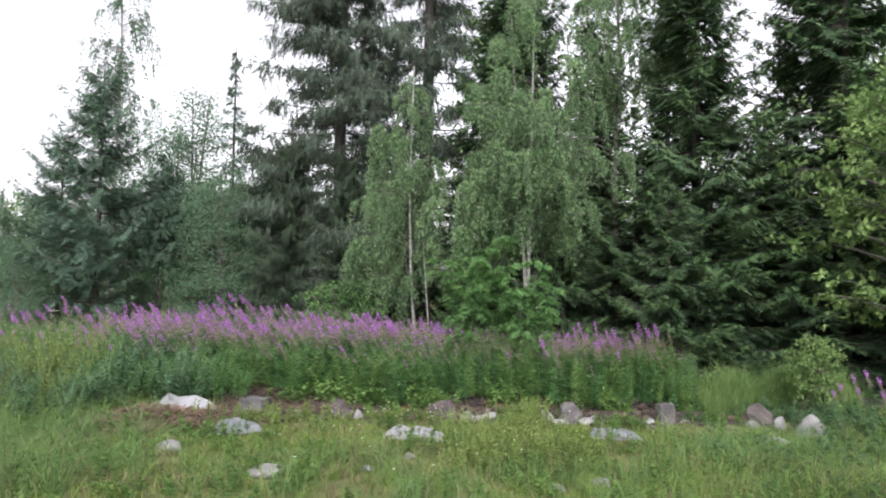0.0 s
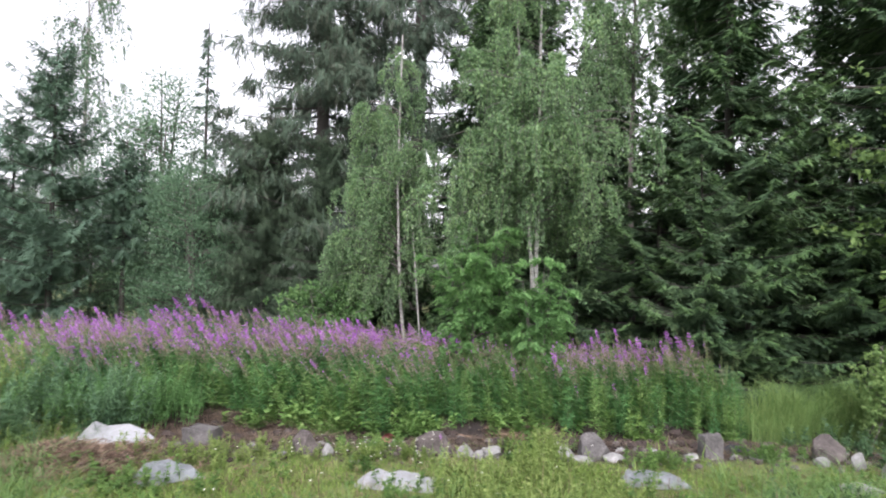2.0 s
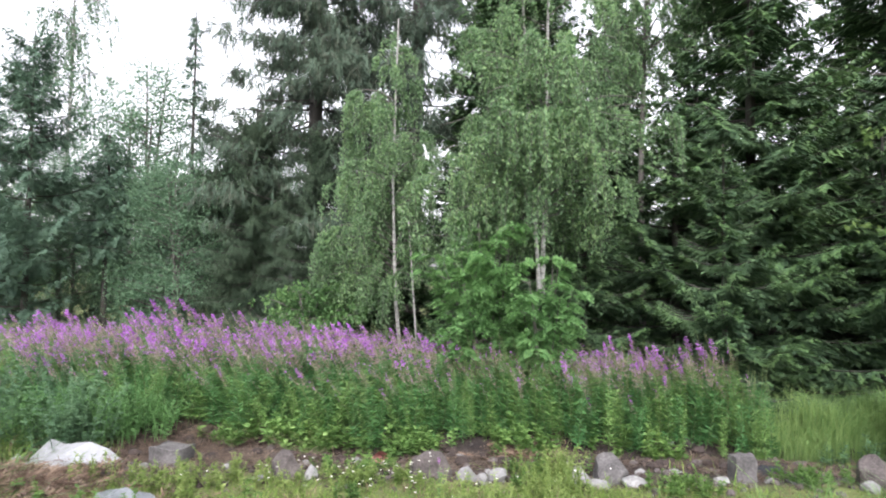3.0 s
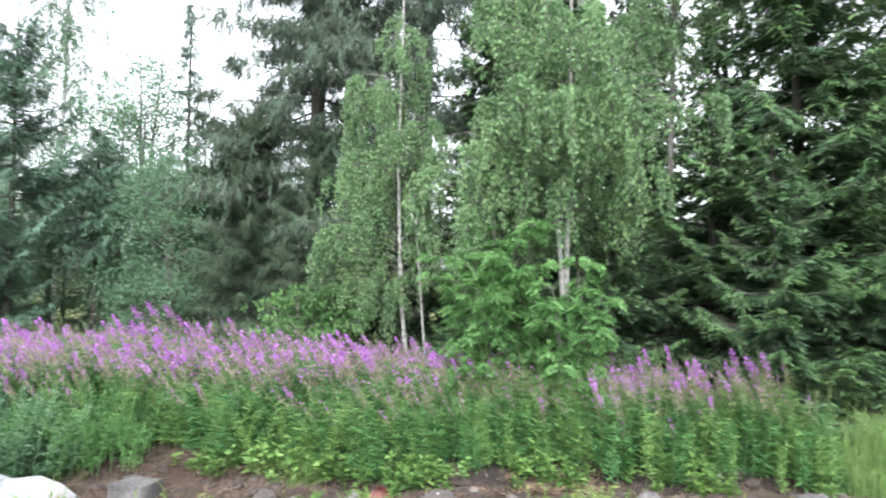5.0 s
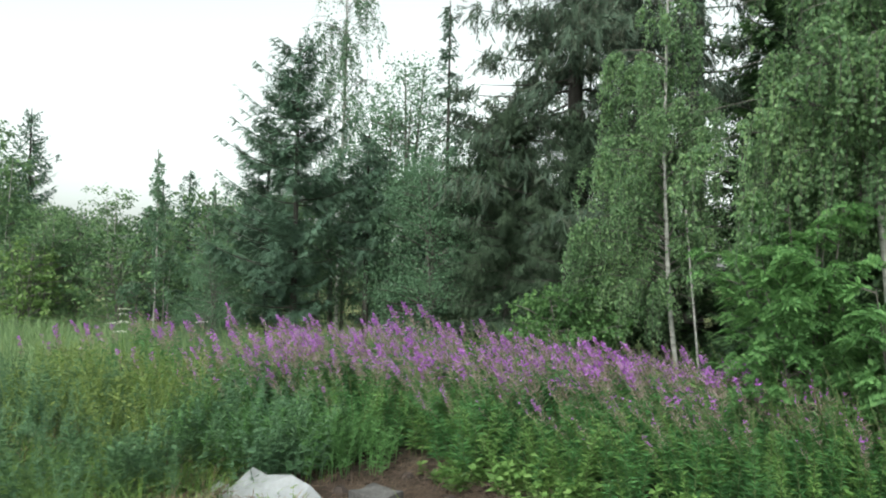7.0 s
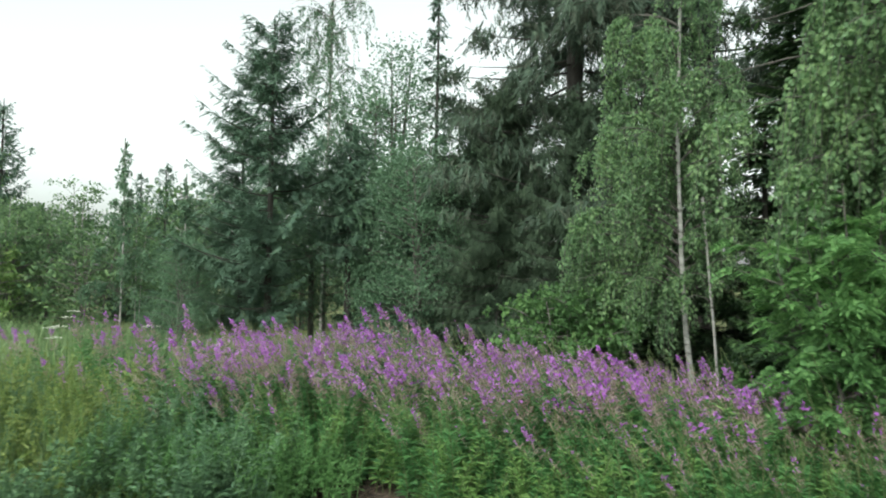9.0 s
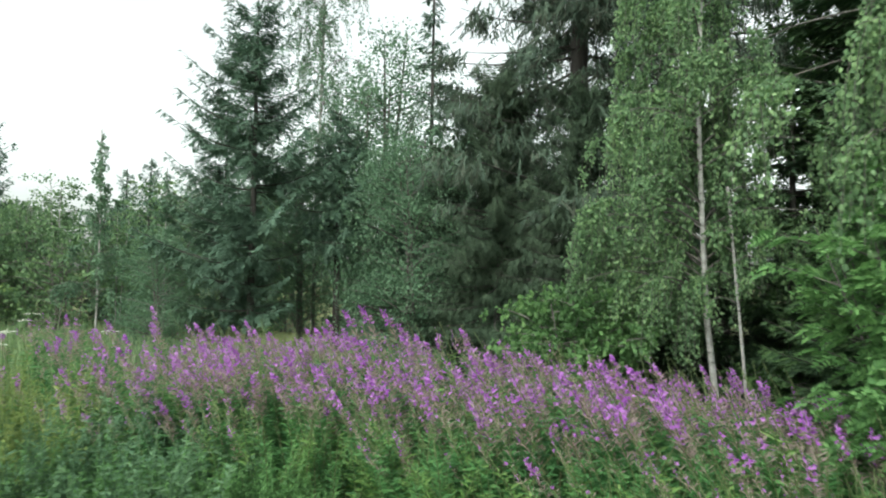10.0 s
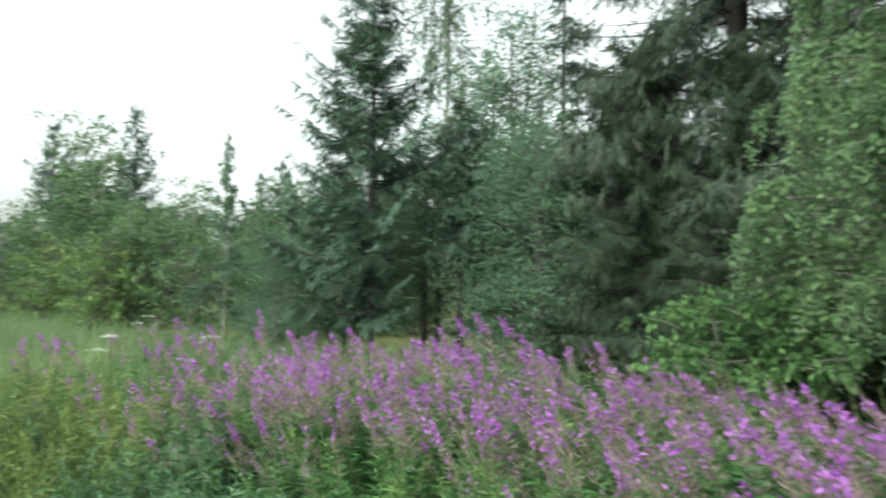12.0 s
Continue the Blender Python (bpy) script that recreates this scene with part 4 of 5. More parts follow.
def build_grass():
    rng = np.random.default_rng(90)
    def tufts(k, x0, x1, y0, y1, per, spread):
        cx, cy = rng.uniform(x0, x1, k), rng.uniform(y0, y1, k)
        strip = smooth(6.55, 7.25, cy + 0.12 * np.sin(4 * cx)) * smooth(-3.9, -3.1, cx) * (1 - smooth(4.0, 4.6, cx))
        keep = rng.random(k) < np.clip(patchy(cx, cy) * 1.5, 0.2, 1) * (1 - 0.95 * strip)
        keep &= rng.random(k) > 0.95 * np.exp(-(((cx + 2.85) / 0.72) ** 2 + ((cy - 6.6) / 0.62) ** 2) ** 2)
        keep &= rng.random(k) < smooth(0.7, 3.0, cy + 0.4 * np.sin(1.7 * cx)) * smooth(-9.5, -7.0, cx) * (1 - smooth(6.0, 8.5, cx))
        # flattened turf round the litter
        for lx, ly in ((-1.93, 6.3), (-0.2, 6.2), (1.75, 6.45)):
            keep &= ((cx - lx) / 0.34) ** 2 + ((cy - ly) / 0.36) ** 2 > rng.uniform(0.5, 1.2, k)
        cx, cy = cx[keep], cy[keep]
        ch = rng.uniform(0.5, 1.35, len(cx)) * (0.7 + 0.6 * np.clip(patchy(cx, cy, 0.8, 2), 0, 1))
        i = np.repeat(np.arange(len(cx)), per)
        return cx[i] + rng.normal(0, spread, len(i)), cy[i] + rng.normal(0, spread, len(i)), ch[i]
    x, y, c = tufts(13800, -9.5, 8.5, 0.9, 8.3, 13, 0.035)
    h = (0.05 + 0.13 * rng.random(len(x)) ** 1.3) * c * (1 - 0.5 * smooth(5.3, 6.5, y) * smooth(-3.6, -2.6, x) * (1 - smooth(3.4, 4.2, x))) * (1 + 0.9 * smooth(-1.9, -3.6, x) + 0.8 * smooth(2.0, 3.6, x) * (1 - smooth(6.3, 7.0, y)))
    b = Builder()
    dry = (np.repeat(rng.random(len(x) // 13 + 1), 13)[:len(x)] < 0.05 + 0.32 * patchy(x, y, 2.1, 3)) & (rng.random(len(x)) < 0.8)
    w = rng.uniform(0.004, 0.009, len(x))
    b.blades(blades(rng, x[~dry], y[~dry], h[~dry], w[~dry], 1.7))
    b.blades(blades(rng, x[dry], y[dry], h[dry], w[dry], 1.7), 1)
    # short trodden sward before the earth strip
    k, per = 2400, 14
    cx, cy = rng.uniform(-2.4, 4.0, k), rng.uniform(5.9, 7.3, k)
    keep = rng.random(k) < 0.9 - 0.55 * smooth(6.7, 7.3, cy) - 0.25 * patchy(cx, cy, 2.4, 1)
    cx, cy = cx[keep], cy[keep]
    i = np.repeat(np.arange(len(cx)), per)
    x, y = cx[i] + rng.normal(0, 0.04, len(i)), cy[i] + rng.normal(0, 0.04, len(i))
    h = rng.uniform(0.02, 0.075, len(i)) * rng.uniform(0.6, 1.2, len(cx))[i]
    dry = rng.random(len(i)) < (rng.random(len(cx)) < 0.3)[i] * 0.7
    w = rng.uniform(0.004, 0.009, len(i))
    b.blades(blades(rng, x[~dry], y[~dry], h[~dry], w[~dry], 2.0))
    b.blades(blades(rng, x[dry], y[dry], h[dry], w[dry], 2.4), 1)
    # long blue-green tufts on both sides of the trodden turf
    for x0, x1, y0, y1, k in ((-5.2, -2.3, 3.6, 6.1, 360), (-6.0, -3.6, 6.0, 7.6, 220), (2.0, 5.2, 3.6, 6.6, 330), (-1.6, 1.8, 3.4, 6.2, 60)):
        cx, cy = rng.normal((x0 + x1) / 2, (x1 - x0) / 3.3, k), rng.normal((y0 + y1) / 2, (y1 - y0) / 3.3, k)
        cy = np.minimum(cy, 0.3 * cy + 0.7 * y1)
        i = np.repeat(np.arange(k), 26)
        x, y = cx[i] + rng.normal(0, 0.05, len(i)), cy[i] + rng.normal(0, 0.05, len(i))
        b.blades(blades(rng, x, y, rng.uniform(0.12, 0.3, len(i)) * rng.uniform(0.6, 1.1, k)[i], rng.uniform(0.004, 0.008, len(i)), 2.0, 0.8), 2)
    # thin flowering stalks
    m = 700
    x, y = rng.uniform(-5, 5.5, m), rng.uniform(3.2, 6.3, m)
    keep = rng.random(m) < patchy(x, y, 1.0, 1)
    x, y = x[keep], y[keep]
    b.blades(blades(rng, x, y, rng.uniform(0.2, 0.42, len(x)), np.full(len(x), 0.004), 0.5, 0.2), 1)
    # the meadow behind thins out with distance
    m = 22000
    x, y = rng.normal(0, 6.5, m), 3.4 - np.abs(rng.normal(0, 4.5, m))
    b.blades(blades(rng, x, y, rng.uniform(0.05, 0.16, m), rng.uniform(0.008, 0.018, m), 0.9))
    m = 6000
    x, y = np.where(rng.random(m) < 0.5, -8.0, 7.0) + rng.normal(0, 2.5, m), rng.uniform(2.4, 8.3, m)
    b.blades(blades(rng, x, y, rng.uniform(0.06, 0.2, m), rng.uniform(0.007, 0.014, m), 0.9))
    tagged(new("meadow_grass", b.mesh("meadow_grass", [M_GRASS, M_DRY, M_LONGGRASS])), "short patchy yellow-green meadow grass", "grass", kind="stuff")
    b = Builder()
    m = 17000
    x, y = rng.uniform(-20, -4.2, m), rng.uniform(7.6, 14.5, m)
    b.blades(blades(rng, x, y, rng.uniform(0.3, 0.75, m), rng.uniform(0.006, 0.015, m), 0.6))
    tagged(new("tall_grass", b.mesh("tall_grass", [M_PALEGRASS])), "tall yellow-green meadow grass beside the flowers", "grass", kind="stuff")
    b = Builder()
    m = 5200
    x = rng.uniform(2.9, 5.2, m)
    y = 8.35 + 0.12 * np.sin(5 * x) + 0.75 * rng.beta(1.3, 1.6, m)
    h = rng.uniform(0.3, 0.72, m) * (0.75 + 0.25 * np.sin(7 * x + 3 * y))
    b.blades(blades(rng, x, y, h, rng.uniform(0.004, 0.009, m), 0.75, 0.5))
    tagged(new("sedge_clump", b.mesh("sedge_clump", [M_SEDGE])), "clump of tall upright light green sedge", "grass", kind="stuff")
    b = Builder()
    straw_wisps(rng, b, -2.85, 6.65, 0.36, 0.3, 400)
    straw_wisps(rng, b, 0.85, 8.35, 0.16, 0.12, 70)
    tagged(new("dry_grass_heap", b.mesh("dry_grass_heap", [M_DRY, M_TWIG])), "heaps of dry brown grass on turf and earth", "dry grass", kind="stuff")
    b = Builder()
    m = 12000
    x, y = rng.uniform(-2.6, 4.6, m), 8.1 + rng.normal(0, 0.33, m)
    keep = (y > 7.2) & (y < 8.85) & (rng.random(m) < 0.25 + 0.75 * (patchy(x, y, 2.6, 2) > 0.5))
    x, y = x[keep], y[keep]
    b.blades(blades(rng, x, y, rng.uniform(0.012, 0.045, len(x)), rng.uniform(0.003, 0.014, len(x)), 7.0, 1.0), 0, 0.014)
    # longer straws and stalks raked over the bare corner
    for m, mt in ((2200, 0), (900, 1)):
        x, y = rng.normal(-2.0, 0.55, m), rng.normal(8.35, 0.42, m)
        b.blades(blades(rng, x, y, rng.uniform(0.012, 0.05, m), rng.uniform(0.004, 0.010, m), 14.0, 1.0), mt, 0.02)
    tagged(new("twig_litter", b.mesh("twig_litter", [M_TWIG, M_DRY])), "dead twigs and straw strewn on dark bare earth", "twigs", kind="stuff")


def build_rubble():
    """Pebbles, clods and bits of rubble strewn on the dug strip."""
    rng = np.random.default_rng(93)
    b = Builder()
    m = 2000
    x, y = rng.uniform(-2.6, 4.7, m), 7.85 + rng.normal(0, 0.45, m)
    keep = (y > 6.9) & (y < 8.9)
    x, y = x[keep], y[keep]
    r = 0.008 + (0.03 + 0.03 * (y > 7.9)) * rng.random(len(x)) ** 3
    th = np.arange(6) / 6 * 2 * np.pi
    for xi, yi, ri in zip(x, y, r):
        z = float(gz(xi, yi))
        ring = [np.stack([xi + ri * k * np.cos(th + o) * rng.uniform(0.7, 1.3, 6), yi + ri * k * np.sin(th + o) * rng.uniform(0.7, 1.3, 6), np.full(6, z + h * ri)], 1) for k, h, o in ((1.0, -0.3, 0), (1.05, 0.5, 0.2), (0.5, 1.0, 0.4))]
        mt = int(rng.random() < (0.55 if yi < 7.7 else 0.15)) + int(rng.random() < 0.12)
        for lo, hi in ((0, 1), (1, 2)):
            b.quads(np.stack([ring[lo], np.roll(ring[lo], -1, 0), np.roll(ring[hi], -1, 0), ring[hi]], 1), mt)
        b.quads(np.stack([ring[2][[0, 3]], ring[2][[1, 4]], ring[2][[2, 5]], ring[2][[3, 0]]], 1), mt)
    tagged(new("rubble", b.mesh("rubble", [M_CLOD, M_STONE_RED, M_STONE_PALE])), "small clods, pebbles and rubble on dark bare earth", "rubble", kind="stuff")


def build_weeds():
    rng = np.random.default_rng(95)

    def clump(name, label, spots, mat, leaf, ratio, h, per):
        b = Builder()
        for x, y, s in spots:
            z = float(gz(x, y))
            for _ in range(per):
                H = h * s * rng.uniform(0.6, 1.1)
                a = rng.uniform(0, 6.3)
                off = rng.normal(0, 0.10 * s, 2)
                t = np.linspace(0, 1, 4)
                line = np.stack([x + off[0] + 0.25 * H * np.cos(a) * t ** 1.5, y + off[1] + 0.25 * H * np.sin(a) * t ** 1.5, z + H * t], 1)
                b.tube(line, np.linspace(0.004, 0.002, 4), 3)
                n = max(int(16 + 40 * H), 8)
                u = rng.uniform(0.15, 1, n)
                p = np.stack([np.interp(u, t, line[:, k]) for k in range(3)], 1)
                az = rng.uniform(0, 6.3, n)
                ln = leaf * rng.uniform(0.6, 1.2, n) * (1.2 - 0.5 * u)
                b.quads(leaf_quads(p, np.stack([np.cos(az), np.sin(az), rng.uniform(-0.2, 0.6, n)], 1), np.array([0, 0, 1]) + rng.normal(0, 0.3, (n, 3)), ln, ln * ratio, 0.2))
        tagged(new(name, b.mesh(name, [mat])), label, "weeds", kind="stuff")

    front = [(x, float(bed_front(x)) - rng.uniform(0.0, 0.35), rng.uniform(0.35, 1.25)) for x in np.concatenate([rng.normal(c, 0.22, 5) for c in (-1.9, -1.2, -0.3, 0.9, 2.0)])]
    clump("leafy_weeds", "low light green leafy weeds along the earth edge", front, M_WEED, 0.075, 0.5, 0.22, 6)
    mugwort = [(rng.normal(c, 0.16), rng.normal(d, 0.1), rng.uniform(0.7, 1.15)) for c, d in ((-3.05, 8.4), (-2.8, 8.65), (-3.35, 8.3), (-3.7, 8.2), (-4.1, 8.1)) for _ in range(8)]
    clump("mugwort", "bushy bright green mugwort at the end of the earth strip", mugwort, M_ROWAN, 0.055, 0.3, 0.52, 10)
    broad = [(rng.normal(c, 0.14), float(bed_front(c)) - rng.uniform(-0.05, 0.16), rng.uniform(0.5, 1.1)) for c in (-1.6, -1.25, -0.8, -0.2, 0.6) for _ in range(4)]
    clump("broad_leaved_weeds", "yellow-green broad-leaved weeds at the foot of the fireweed", broad, M_FIRESHOOT, 0.085, 0.6, 0.24, 6)
    mixed = [(rng.uniform(0.15, 1.4), rng.uniform(5.2, 6.7), rng.uniform(0.7, 1.3)) for _ in range(60)] + [(-1.75 + rng.normal(0, 0.28), 6.95 + rng.normal(0, 0.1), 0.8) for _ in range(16)] + [(0.95 + rng.normal(0, 0.12), 7.25 + rng.normal(0, 0.2), 1.1) for _ in range(12)] + [(-0.45 + rng.normal(0, 0.25), 7.2 + rng.normal(0, 0.12), 0.5) for _ in range(14)]
    clump("yellow_green_herbs", "knee-high yellow-green herbs among grass and rubble", mixed, M_YELLOWHERB, 0.045, 0.4, 0.26, 5)
    left = [(rng.uniform(-7.5, -3.0), rng.uniform(7.7, 9.0), rng.uniform(0.8, 1.2)) for _ in range(85)] + [(rng.uniform(-6.5, -3.5), rng.uniform(6.4, 7.8), rng.uniform(0.5, 1.0)) for _ in range(50)]
    clump("nettles", "tall dark green nettles beside the flowers", left[0::3], M_WEED_DARK, 0.068, 0.33, 0.62, 8)
    clump("mugwort", "tall bushy grey-green mugwort beside the flowers", left[1::3], M_WEED_DARK, 0.05, 0.25, 0.56, 9)
    clump("leafy_weeds", "tall light green leafy weeds beside the flowers", left[2::3], M_WEED_DEEP, 0.07, 0.42, 0.58, 7)
    gold = [(rng.normal(c, 0.3), rng.normal(d, 0.25), rng.uniform(0.8, 1.25)) for c, d in ((-5.2, 8.5), (-6.3, 8.9), (-4.5, 8.0), (-7.2, 9.4), (-5.0, 9.2), (-5.8, 8.0)) for _ in range(13)]
    clump("yellow_green_herbs", "tall yellow-green herbs among the nettles", gold, M_YELLOWHERB, 0.06, 0.35, 0.72, 5)
    turf = [(rng.uniform(-4.5, 4.5), rng.uniform(3.4, 6.6), rng.uniform(0.5, 1.3)) for _ in range(170)]
    turf += [(rng.normal(c, 0.18), rng.normal(d, 0.1), rng.uniform(0.6, 1.1)) for c, d in ((1.95, 7.3), (3.0, 7.3), (-0.5, 7.5), (0.75, 7.5)) for _ in range(6)]
    clump("meadow_herbs", "low green herbs scattered through the grass", turf, M_WEED, 0.05, 0.5, 0.16, 5)
    right = [(rng.uniform(3.6, 6.2), rng.uniform(5.4, 8.2), rng.uniform(0.7, 1.2)) for _ in range(70)] + [(rng.uniform(2.3, 5.0), rng.uniform(4.2, 6.2), rng.uniform(0.4, 0.9)) for _ in range(45)]
    clump("green_weeds", "leafy green weeds near the pale boulder", right, M_WEED_DEEP, 0.06, 0.4, 0.27, 6)


build_grass()
build_rubble()
build_weeds()

# ---- stones and litter ----


def stone(x, y, w, d, h, mat, label, seed, turn=0.0, boxy=0.0, sink=0.25, detail=4):
    bm = bmesh.new()
    r = random.Random(seed)
    if boxy:
        bmesh.ops.create_cube(bm, size=1.0)
        bmesh.ops.bevel(bm, geom=bm.edges[:], offset=0.07, segments=2, affect="EDGES", profile=0.6)
        bmesh.ops.subdivide_edges(bm, edges=bm.edges[:], cuts=3, use_grid_fill=True)
    else:
        bmesh.ops.create_icosphere(bm, subdivisions=detail, radius=0.62)
        # broken faces: cut flat along a handful of planes
        for _ in range(13):
            n = Vector((r.uniform(-1, 1), r.uniform(-1, 1), r.uniform(-0.5, 1))).normalized()
            lim = r.uniform(0.36, 0.5)
            for v in bm.verts:
                over = v.co.dot(n) - lim
                if over > 0:
                    v.co -= n * over * 0.95
    for v in bm.verts:
        p = v.co * 3 + Vector((seed * 3.7, seed * 1.3, 0))
        v.co *= 1 + noise.noise(p) * (0.07 + 0.09 * bool(boxy)) + noise.noise(p * 3) * 0.05
        v.co = Vector((v.co.x * w, v.co.y * d, v.co.z * h + h * (0.5 - sink)))
    me = bpy.data.meshes.new("stone")
    bm.to_mesh(me)
    bm.free()
    me.materials.append(mat)
    for p in me.polygons:
        p.use_smooth = bool(boxy)
    ob = new("stone", me)
    ob.matrix_basis = pose(x, y, float(gz(x, y)), 0, 0, turn)
    return tagged(ob, label, "stone", "stones along the earth strip")


stone(-1.12, 7.38, 0.23, 0.24, 0.28, M_STONE_RED, "brownish angular stone at the edge of the earth", 1, 20)
stone(0.03, 7.5, 0.30, 0.26, 0.27, M_STONE_RED, "grey-brown wedge-shaped stone on bare earth", 2, 40)
stone(1.45, 7.48, 0.29, 0.26, 0.26, M_STONE, "grey angular stone among pale rubble", 3, 10)
stone(2.48, 7.5, 0.175, 0.15, 0.27, M_STONE, "square grey stone block standing in earth", 4, 6, 1, 0.22)
stone(3.48, 7.42, 0.33, 0.3, 0.29, M_STONE_RED, "rough reddish-grey boulder at the earth edge", 5)
stone(3.72, 6.8, 0.26, 0.24, 0.28, M_STONE_PALE, "pale rounded boulder in the grass", 6)
stone(-2.14, 7.72, 0.28, 0.24, 0.22, M_STONE, "flat-topped grey stone block half sunk in earth", 7, -15, 1, 0.25)
for k, (x, y, w, h) in enumerate([(-1.25, 7.15, 0.11, 0.07), (-0.9, 7.32, 0.1, 0.13), (0.3, 7.38, 0.15, 0.14), (0.42, 7.3, 0.12, 0.1), (0.55, 7.36, 0.14, 0.13), (1.17, 7.33, 0.17, 0.17), (1.3, 7.25, 0.16, 0.08), (1.6, 7.35, 0.17, 0.1),
                               (2.28, 7.4, 0.13, 0.07), (2.66, 7.42, 0.09, 0.06), (2.84, 7.4, 0.13, 0.05), (3.32, 7.22, 0.14, 0.1), (3.55, 7.1, 0.13, 0.17), (1.75, 7.75, 0.1, 0.07), (1.55, 7.8, 0.1, 0.05), (2.05, 7.8, 0.12, 0.06)]):
    stone(x, y, w, w * 0.85, h, M_STONE_PALE, "small pale broken stone in the rubble strip", 20 + k, k * 47, detail=3)
for k, (x, y, w, h, mt) in enumerate([(-2.25, 5.6, 0.22, 0.11, M_STONE_PALE), (-1.26, 5.0, 0.26, 0.11, M_STONE_PALE), (-0.49, 5.1, 0.1, 0.06, M_STONE_PALE), (-0.2, 5.6, 0.12, 0.06, M_STONE_PALE), (1.28, 4.95, 0.16, 0.08, M_STONE_PALE), (0.94, 4.8, 0.1, 0.06, M_STONE_PALE), (3.15, 6.42, 0.42, 0.11, M_STONE_PALE)]):
    stone(x, y, w, w * 0.8, h, mt, "grey stone lying in the meadow grass", 50 + k, k * 33, detail=3)


def crumpled(name, x, y, w, d, h, mat, label, seed, turn=0.0, ridge=0.6, category="plastic sheet", cells=(9, 5, 2), taper=0.0):
    """A crumpled sheet lying on the ground, with sharp folds and a ragged outline."""
    # a few large facets, as stiff film folds, then a finer break of each
    cx, cy, fine = cells
    rng = np.random.default_rng(seed)
    coarse = rng.uniform(0.0, 1.0, (cx, cy))
    cu, cv = np.meshgrid(np.linspace(-1, 1, cx), np.linspace(-1, 1, cy), indexing="ij")
    prof = np.interp(np.linspace(0, 1, cx), np.linspace(0, 1, 6), [0.75, 1.2, 0.8, 0.75, 0.5, 0.06])
    crest = np.clip(1 - np.abs(cv - 0.25) / 0.85, 0, 1) * ridge * prof[:, None]
    coarse = (0.30 * coarse + crest) * (1 - np.abs(cu) ** 6) * (1 - np.abs(cv) ** 6)
    du, dv = rng.uniform(-0.09, 0.09, (2, cx, cy))
    nx, ny = (cx - 1) * fine + 1, (cy - 1) * fine + 1
    gi, gj = np.linspace(0, cx - 1, nx), np.linspace(0, cy - 1, ny)

    def spread_out(a):
        rows = np.stack([np.interp(gj, np.arange(cy), a[k]) for k in range(cx)])
        return np.stack([np.interp(gi, np.arange(cx), rows[:, k]) for k in range(ny)], 1)
    u, v = spread_out(cu + du), spread_out(cv + dv)
    X, Y = u * w / 2, v * d / 2 * (1 - taper * smooth(-0.3, 1.0, u))
    Z = h * (0.06 + spread_out(coarse)) + rng.normal(0, 0.012 * h, u.shape)
    a = math.radians(turn)
    gx, gy = x + X * math.cos(a) - Y * math.sin(a), y + X * math.sin(a) + Y * math.cos(a)
    P = np.stack([X, Y, Z + gz(gx, gy) - float(gz(x, y))], -1).reshape(-1, 3)
    i, j = np.meshgrid(np.arange(nx - 1), np.arange(ny - 1), indexing="ij")
    q = np.stack([i * ny + j, (i + 1) * ny + j, (i + 1) * ny + j + 1, i * ny + j + 1], -1).reshape(-1, 4)
    q = np.concatenate([q[:, [0, 1, 2]], q[:, [0, 2, 3]]])
    b = Builder()
    b.v, b.f, b.m, b.n = [P], [q], [np.zeros(len(q))], len(P)
    ob = new(name, b.mesh(name, [mat]))
    ob.matrix_basis = pose(x, y, float(gz(x, y)), 0, 0, turn)
    md = ob.modifiers.new("thickness", "SOLIDIFY")
    md.thickness = 0.004
    return tagged(ob, label, category)


crumpled("plastic_sheet", -2.93, 7.68, 0.72, 0.42, 0.16, M_PLASTIC, "crumpled white plastic sheet lying by dry grass", 8, 12, 0.95, cells=(6, 4, 1), taper=0.65)
crumpled("plastic_bag", -3.36, 7.62, 0.2, 0.18, 0.09, M_PLASTIC, "small crumpled white plastic bag beside the sheet", 5, 0, category="plastic bag")
crumpled("plastic_sheet", -1.93, 6.45, 0.48, 0.38, 0.24, M_FILM, "crumpled grey-blue plastic film in the grass", 17, 35, 0.55, cells=(7, 6, 2), taper=0.35)
crumpled("plastic_sheet", -0.2, 6.4, 0.6, 0.36, 0.13, M_PLASTIC, "crumpled dirty white plastic among daisies", 9, -5, 0.5)
crumpled("plastic_sheet", 1.75, 6.62, 0.5, 0.32, 0.15, M_FILM, "crumpled pale blue plastic film in the grass", 11, -10, 0.5)
M_DARKFILM = rough_mat("dark_blue_plastic", [(0.3, (0.012, 0.013, 0.018)), (0.7, (0.035, 0.038, 0.055))], 6, 0.15, 30, 0.45)
crumpled("plastic_sheet", 2.86, 7.78, 0.34, 0.2, 0.1, M_DARKFILM, "crumpled dark blue plastic scrap on bare earth", 15, 10, 0.5)
crumpled("paper_scrap", -0.6, 8.02, 0.16, 0.1, 0.05, M_PLASTIC, "white paper scrap on bare earth", 13, 20, 0.3, "litter")


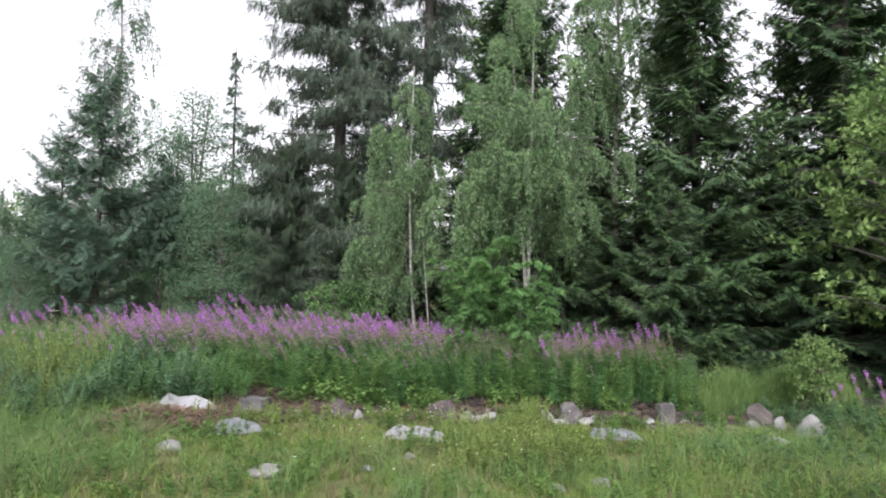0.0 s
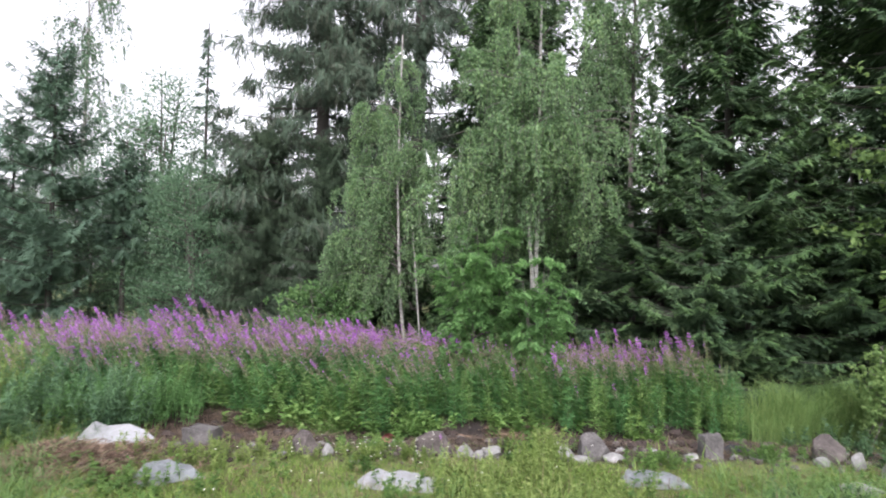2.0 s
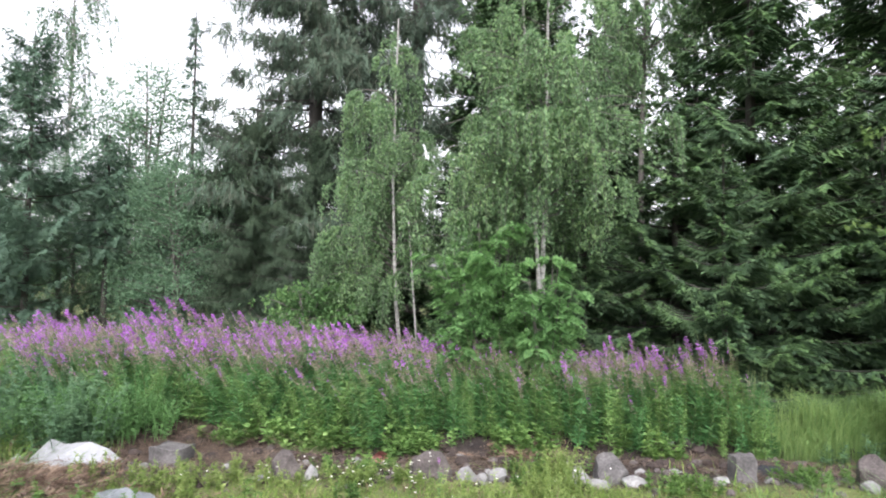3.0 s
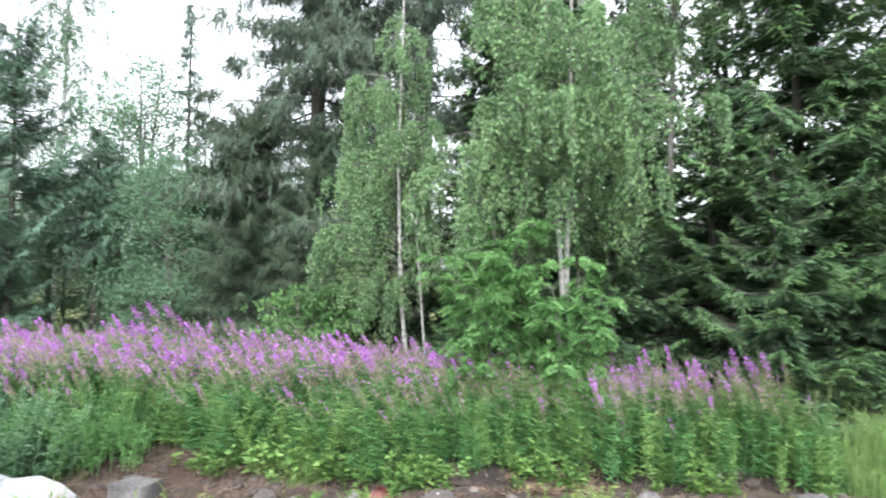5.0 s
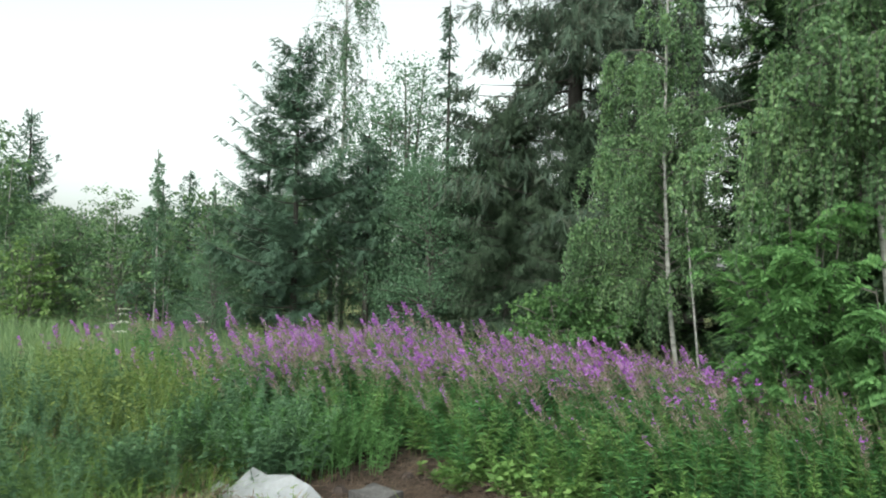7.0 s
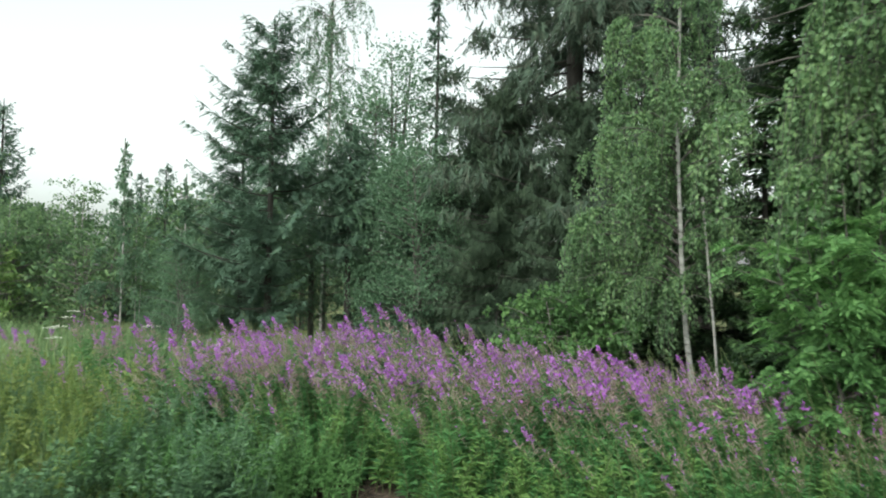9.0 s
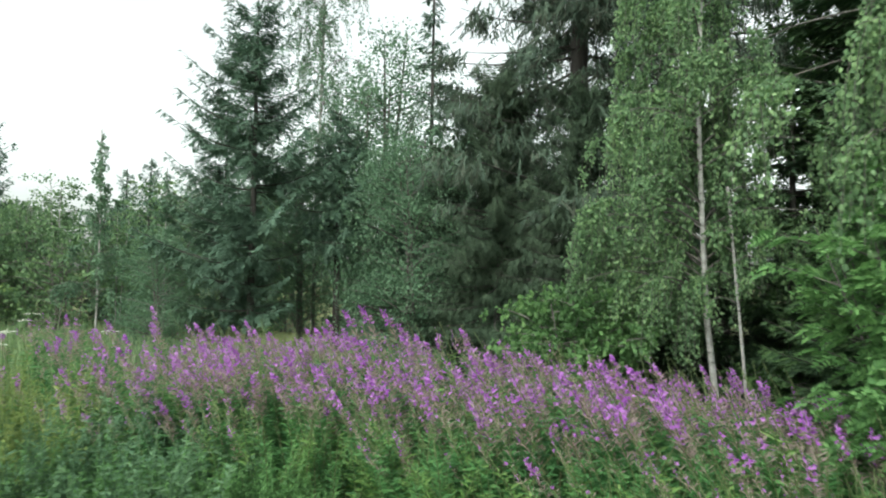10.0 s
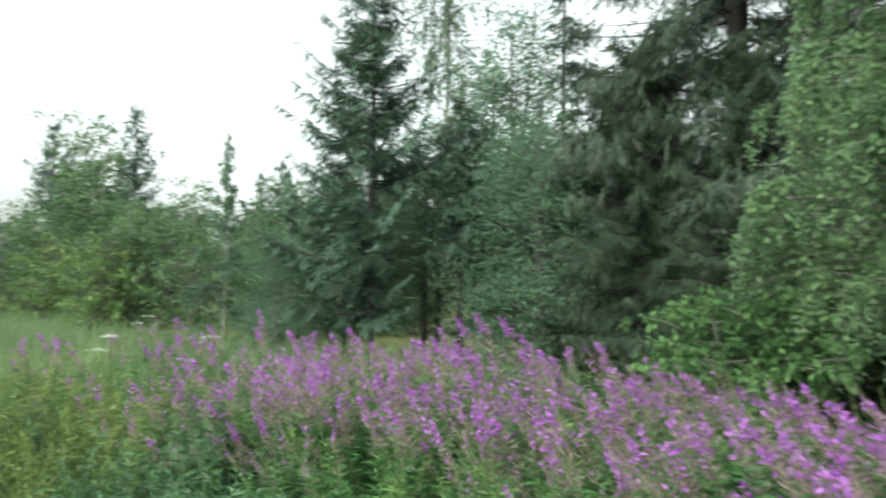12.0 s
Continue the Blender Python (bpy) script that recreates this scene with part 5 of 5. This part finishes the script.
def pink_cup(x, y):
    bm = bmesh.new()
    bmesh.ops.create_cone(bm, cap_ends=True, segments=18, radius1=0.055, radius2=0.07, depth=0.11)
    top = max(bm.faces, key=lambda f: f.calc_center_median().z)
    bmesh.ops.inset_individual(bm, faces=[top], thickness=0.006)
    bmesh.ops.translate(bm, verts=top.verts[:], vec=(0, 0, -0.09))
    me = bpy.data.meshes.new("cup")
    bm.to_mesh(me)
    bm.free()
    me.materials.append(M_PINK)
    ob = new("plastic_cup", me)
    ob.matrix_basis = pose(x, y, float(gz(x, y)) + 0.055, 68, 0, 25)
    tagged(ob, "faded red plastic cup lying on bare earth", "cup")


pink_cup(-0.45, 8.08)


def build_daisies():
    rng = np.random.default_rng(99)
    b = Builder()
    m = 80
    x = np.concatenate([rng.normal(-0.4, 0.45, m - 40), rng.uniform(-1.8, 1.4, 40)])
    y = np.concatenate([rng.normal(6.85, 0.35, m - 40), rng.uniform(4.6, 7.2, 40)])
    h = rng.uniform(0.12, 0.24, m)
    b.blades(blades(rng, x, y, h, np.full(m, 0.003), 0.2, 0.0), 1)
    c = np.stack([x, y, gz(x, y) + h], 1)
    for a in np.arange(6) * np.pi / 3:
        d = np.broadcast_to(np.array([np.cos(a), np.sin(a), 0.15]), c.shape) + rng.normal(0, 0.1, c.shape)
        b.quads(leaf_quads(c, d, np.array([0, 0, 1.0]) + np.zeros(c.shape), np.full(m, 0.012), np.full(m, 0.009)), 0)
    # flat white umbels at the far left of the flowers
    for x0, y0, z0 in [(-6.6, 9.6, 1.05), (-6.9, 9.9, 1.1), (-7.4, 10.2, 1.0), (-8.3, 11.2, 1.1), (-6.1, 10.4, 1.05), (-7.9, 10.8, 1.05)]:
        g, z0 = float(gz(x0, y0)), z0 - 0.22
        b.tube([(x0, y0, g), (x0 + 0.02, y0, g + z0 * 0.6), (x0, y0, g + z0)], [0.006, 0.005, 0.003], 4, 1)
        k = 60
        r, a = 0.09 * np.sqrt(rng.random(k)), rng.uniform(0, 6.3, k)
        p = np.stack([x0 + r * np.cos(a), y0 + r * np.sin(a), g + z0 + 0.02 - r * 0.2], 1)
        b.quads(leaf_quads(p, rng.normal(size=p.shape) * (1, 1, 0.3), np.array([0, 0, 1.0]) + np.zeros(p.shape), np.full(k, 0.016), np.full(k, 0.012)), 0)
    tagged(new("white_flowers", b.mesh("white_flowers", [M_WHITEFLOWER, M_WEED])), "small white daisies and flat white umbels among the grass", "flowers", kind="stuff")


build_daisies()
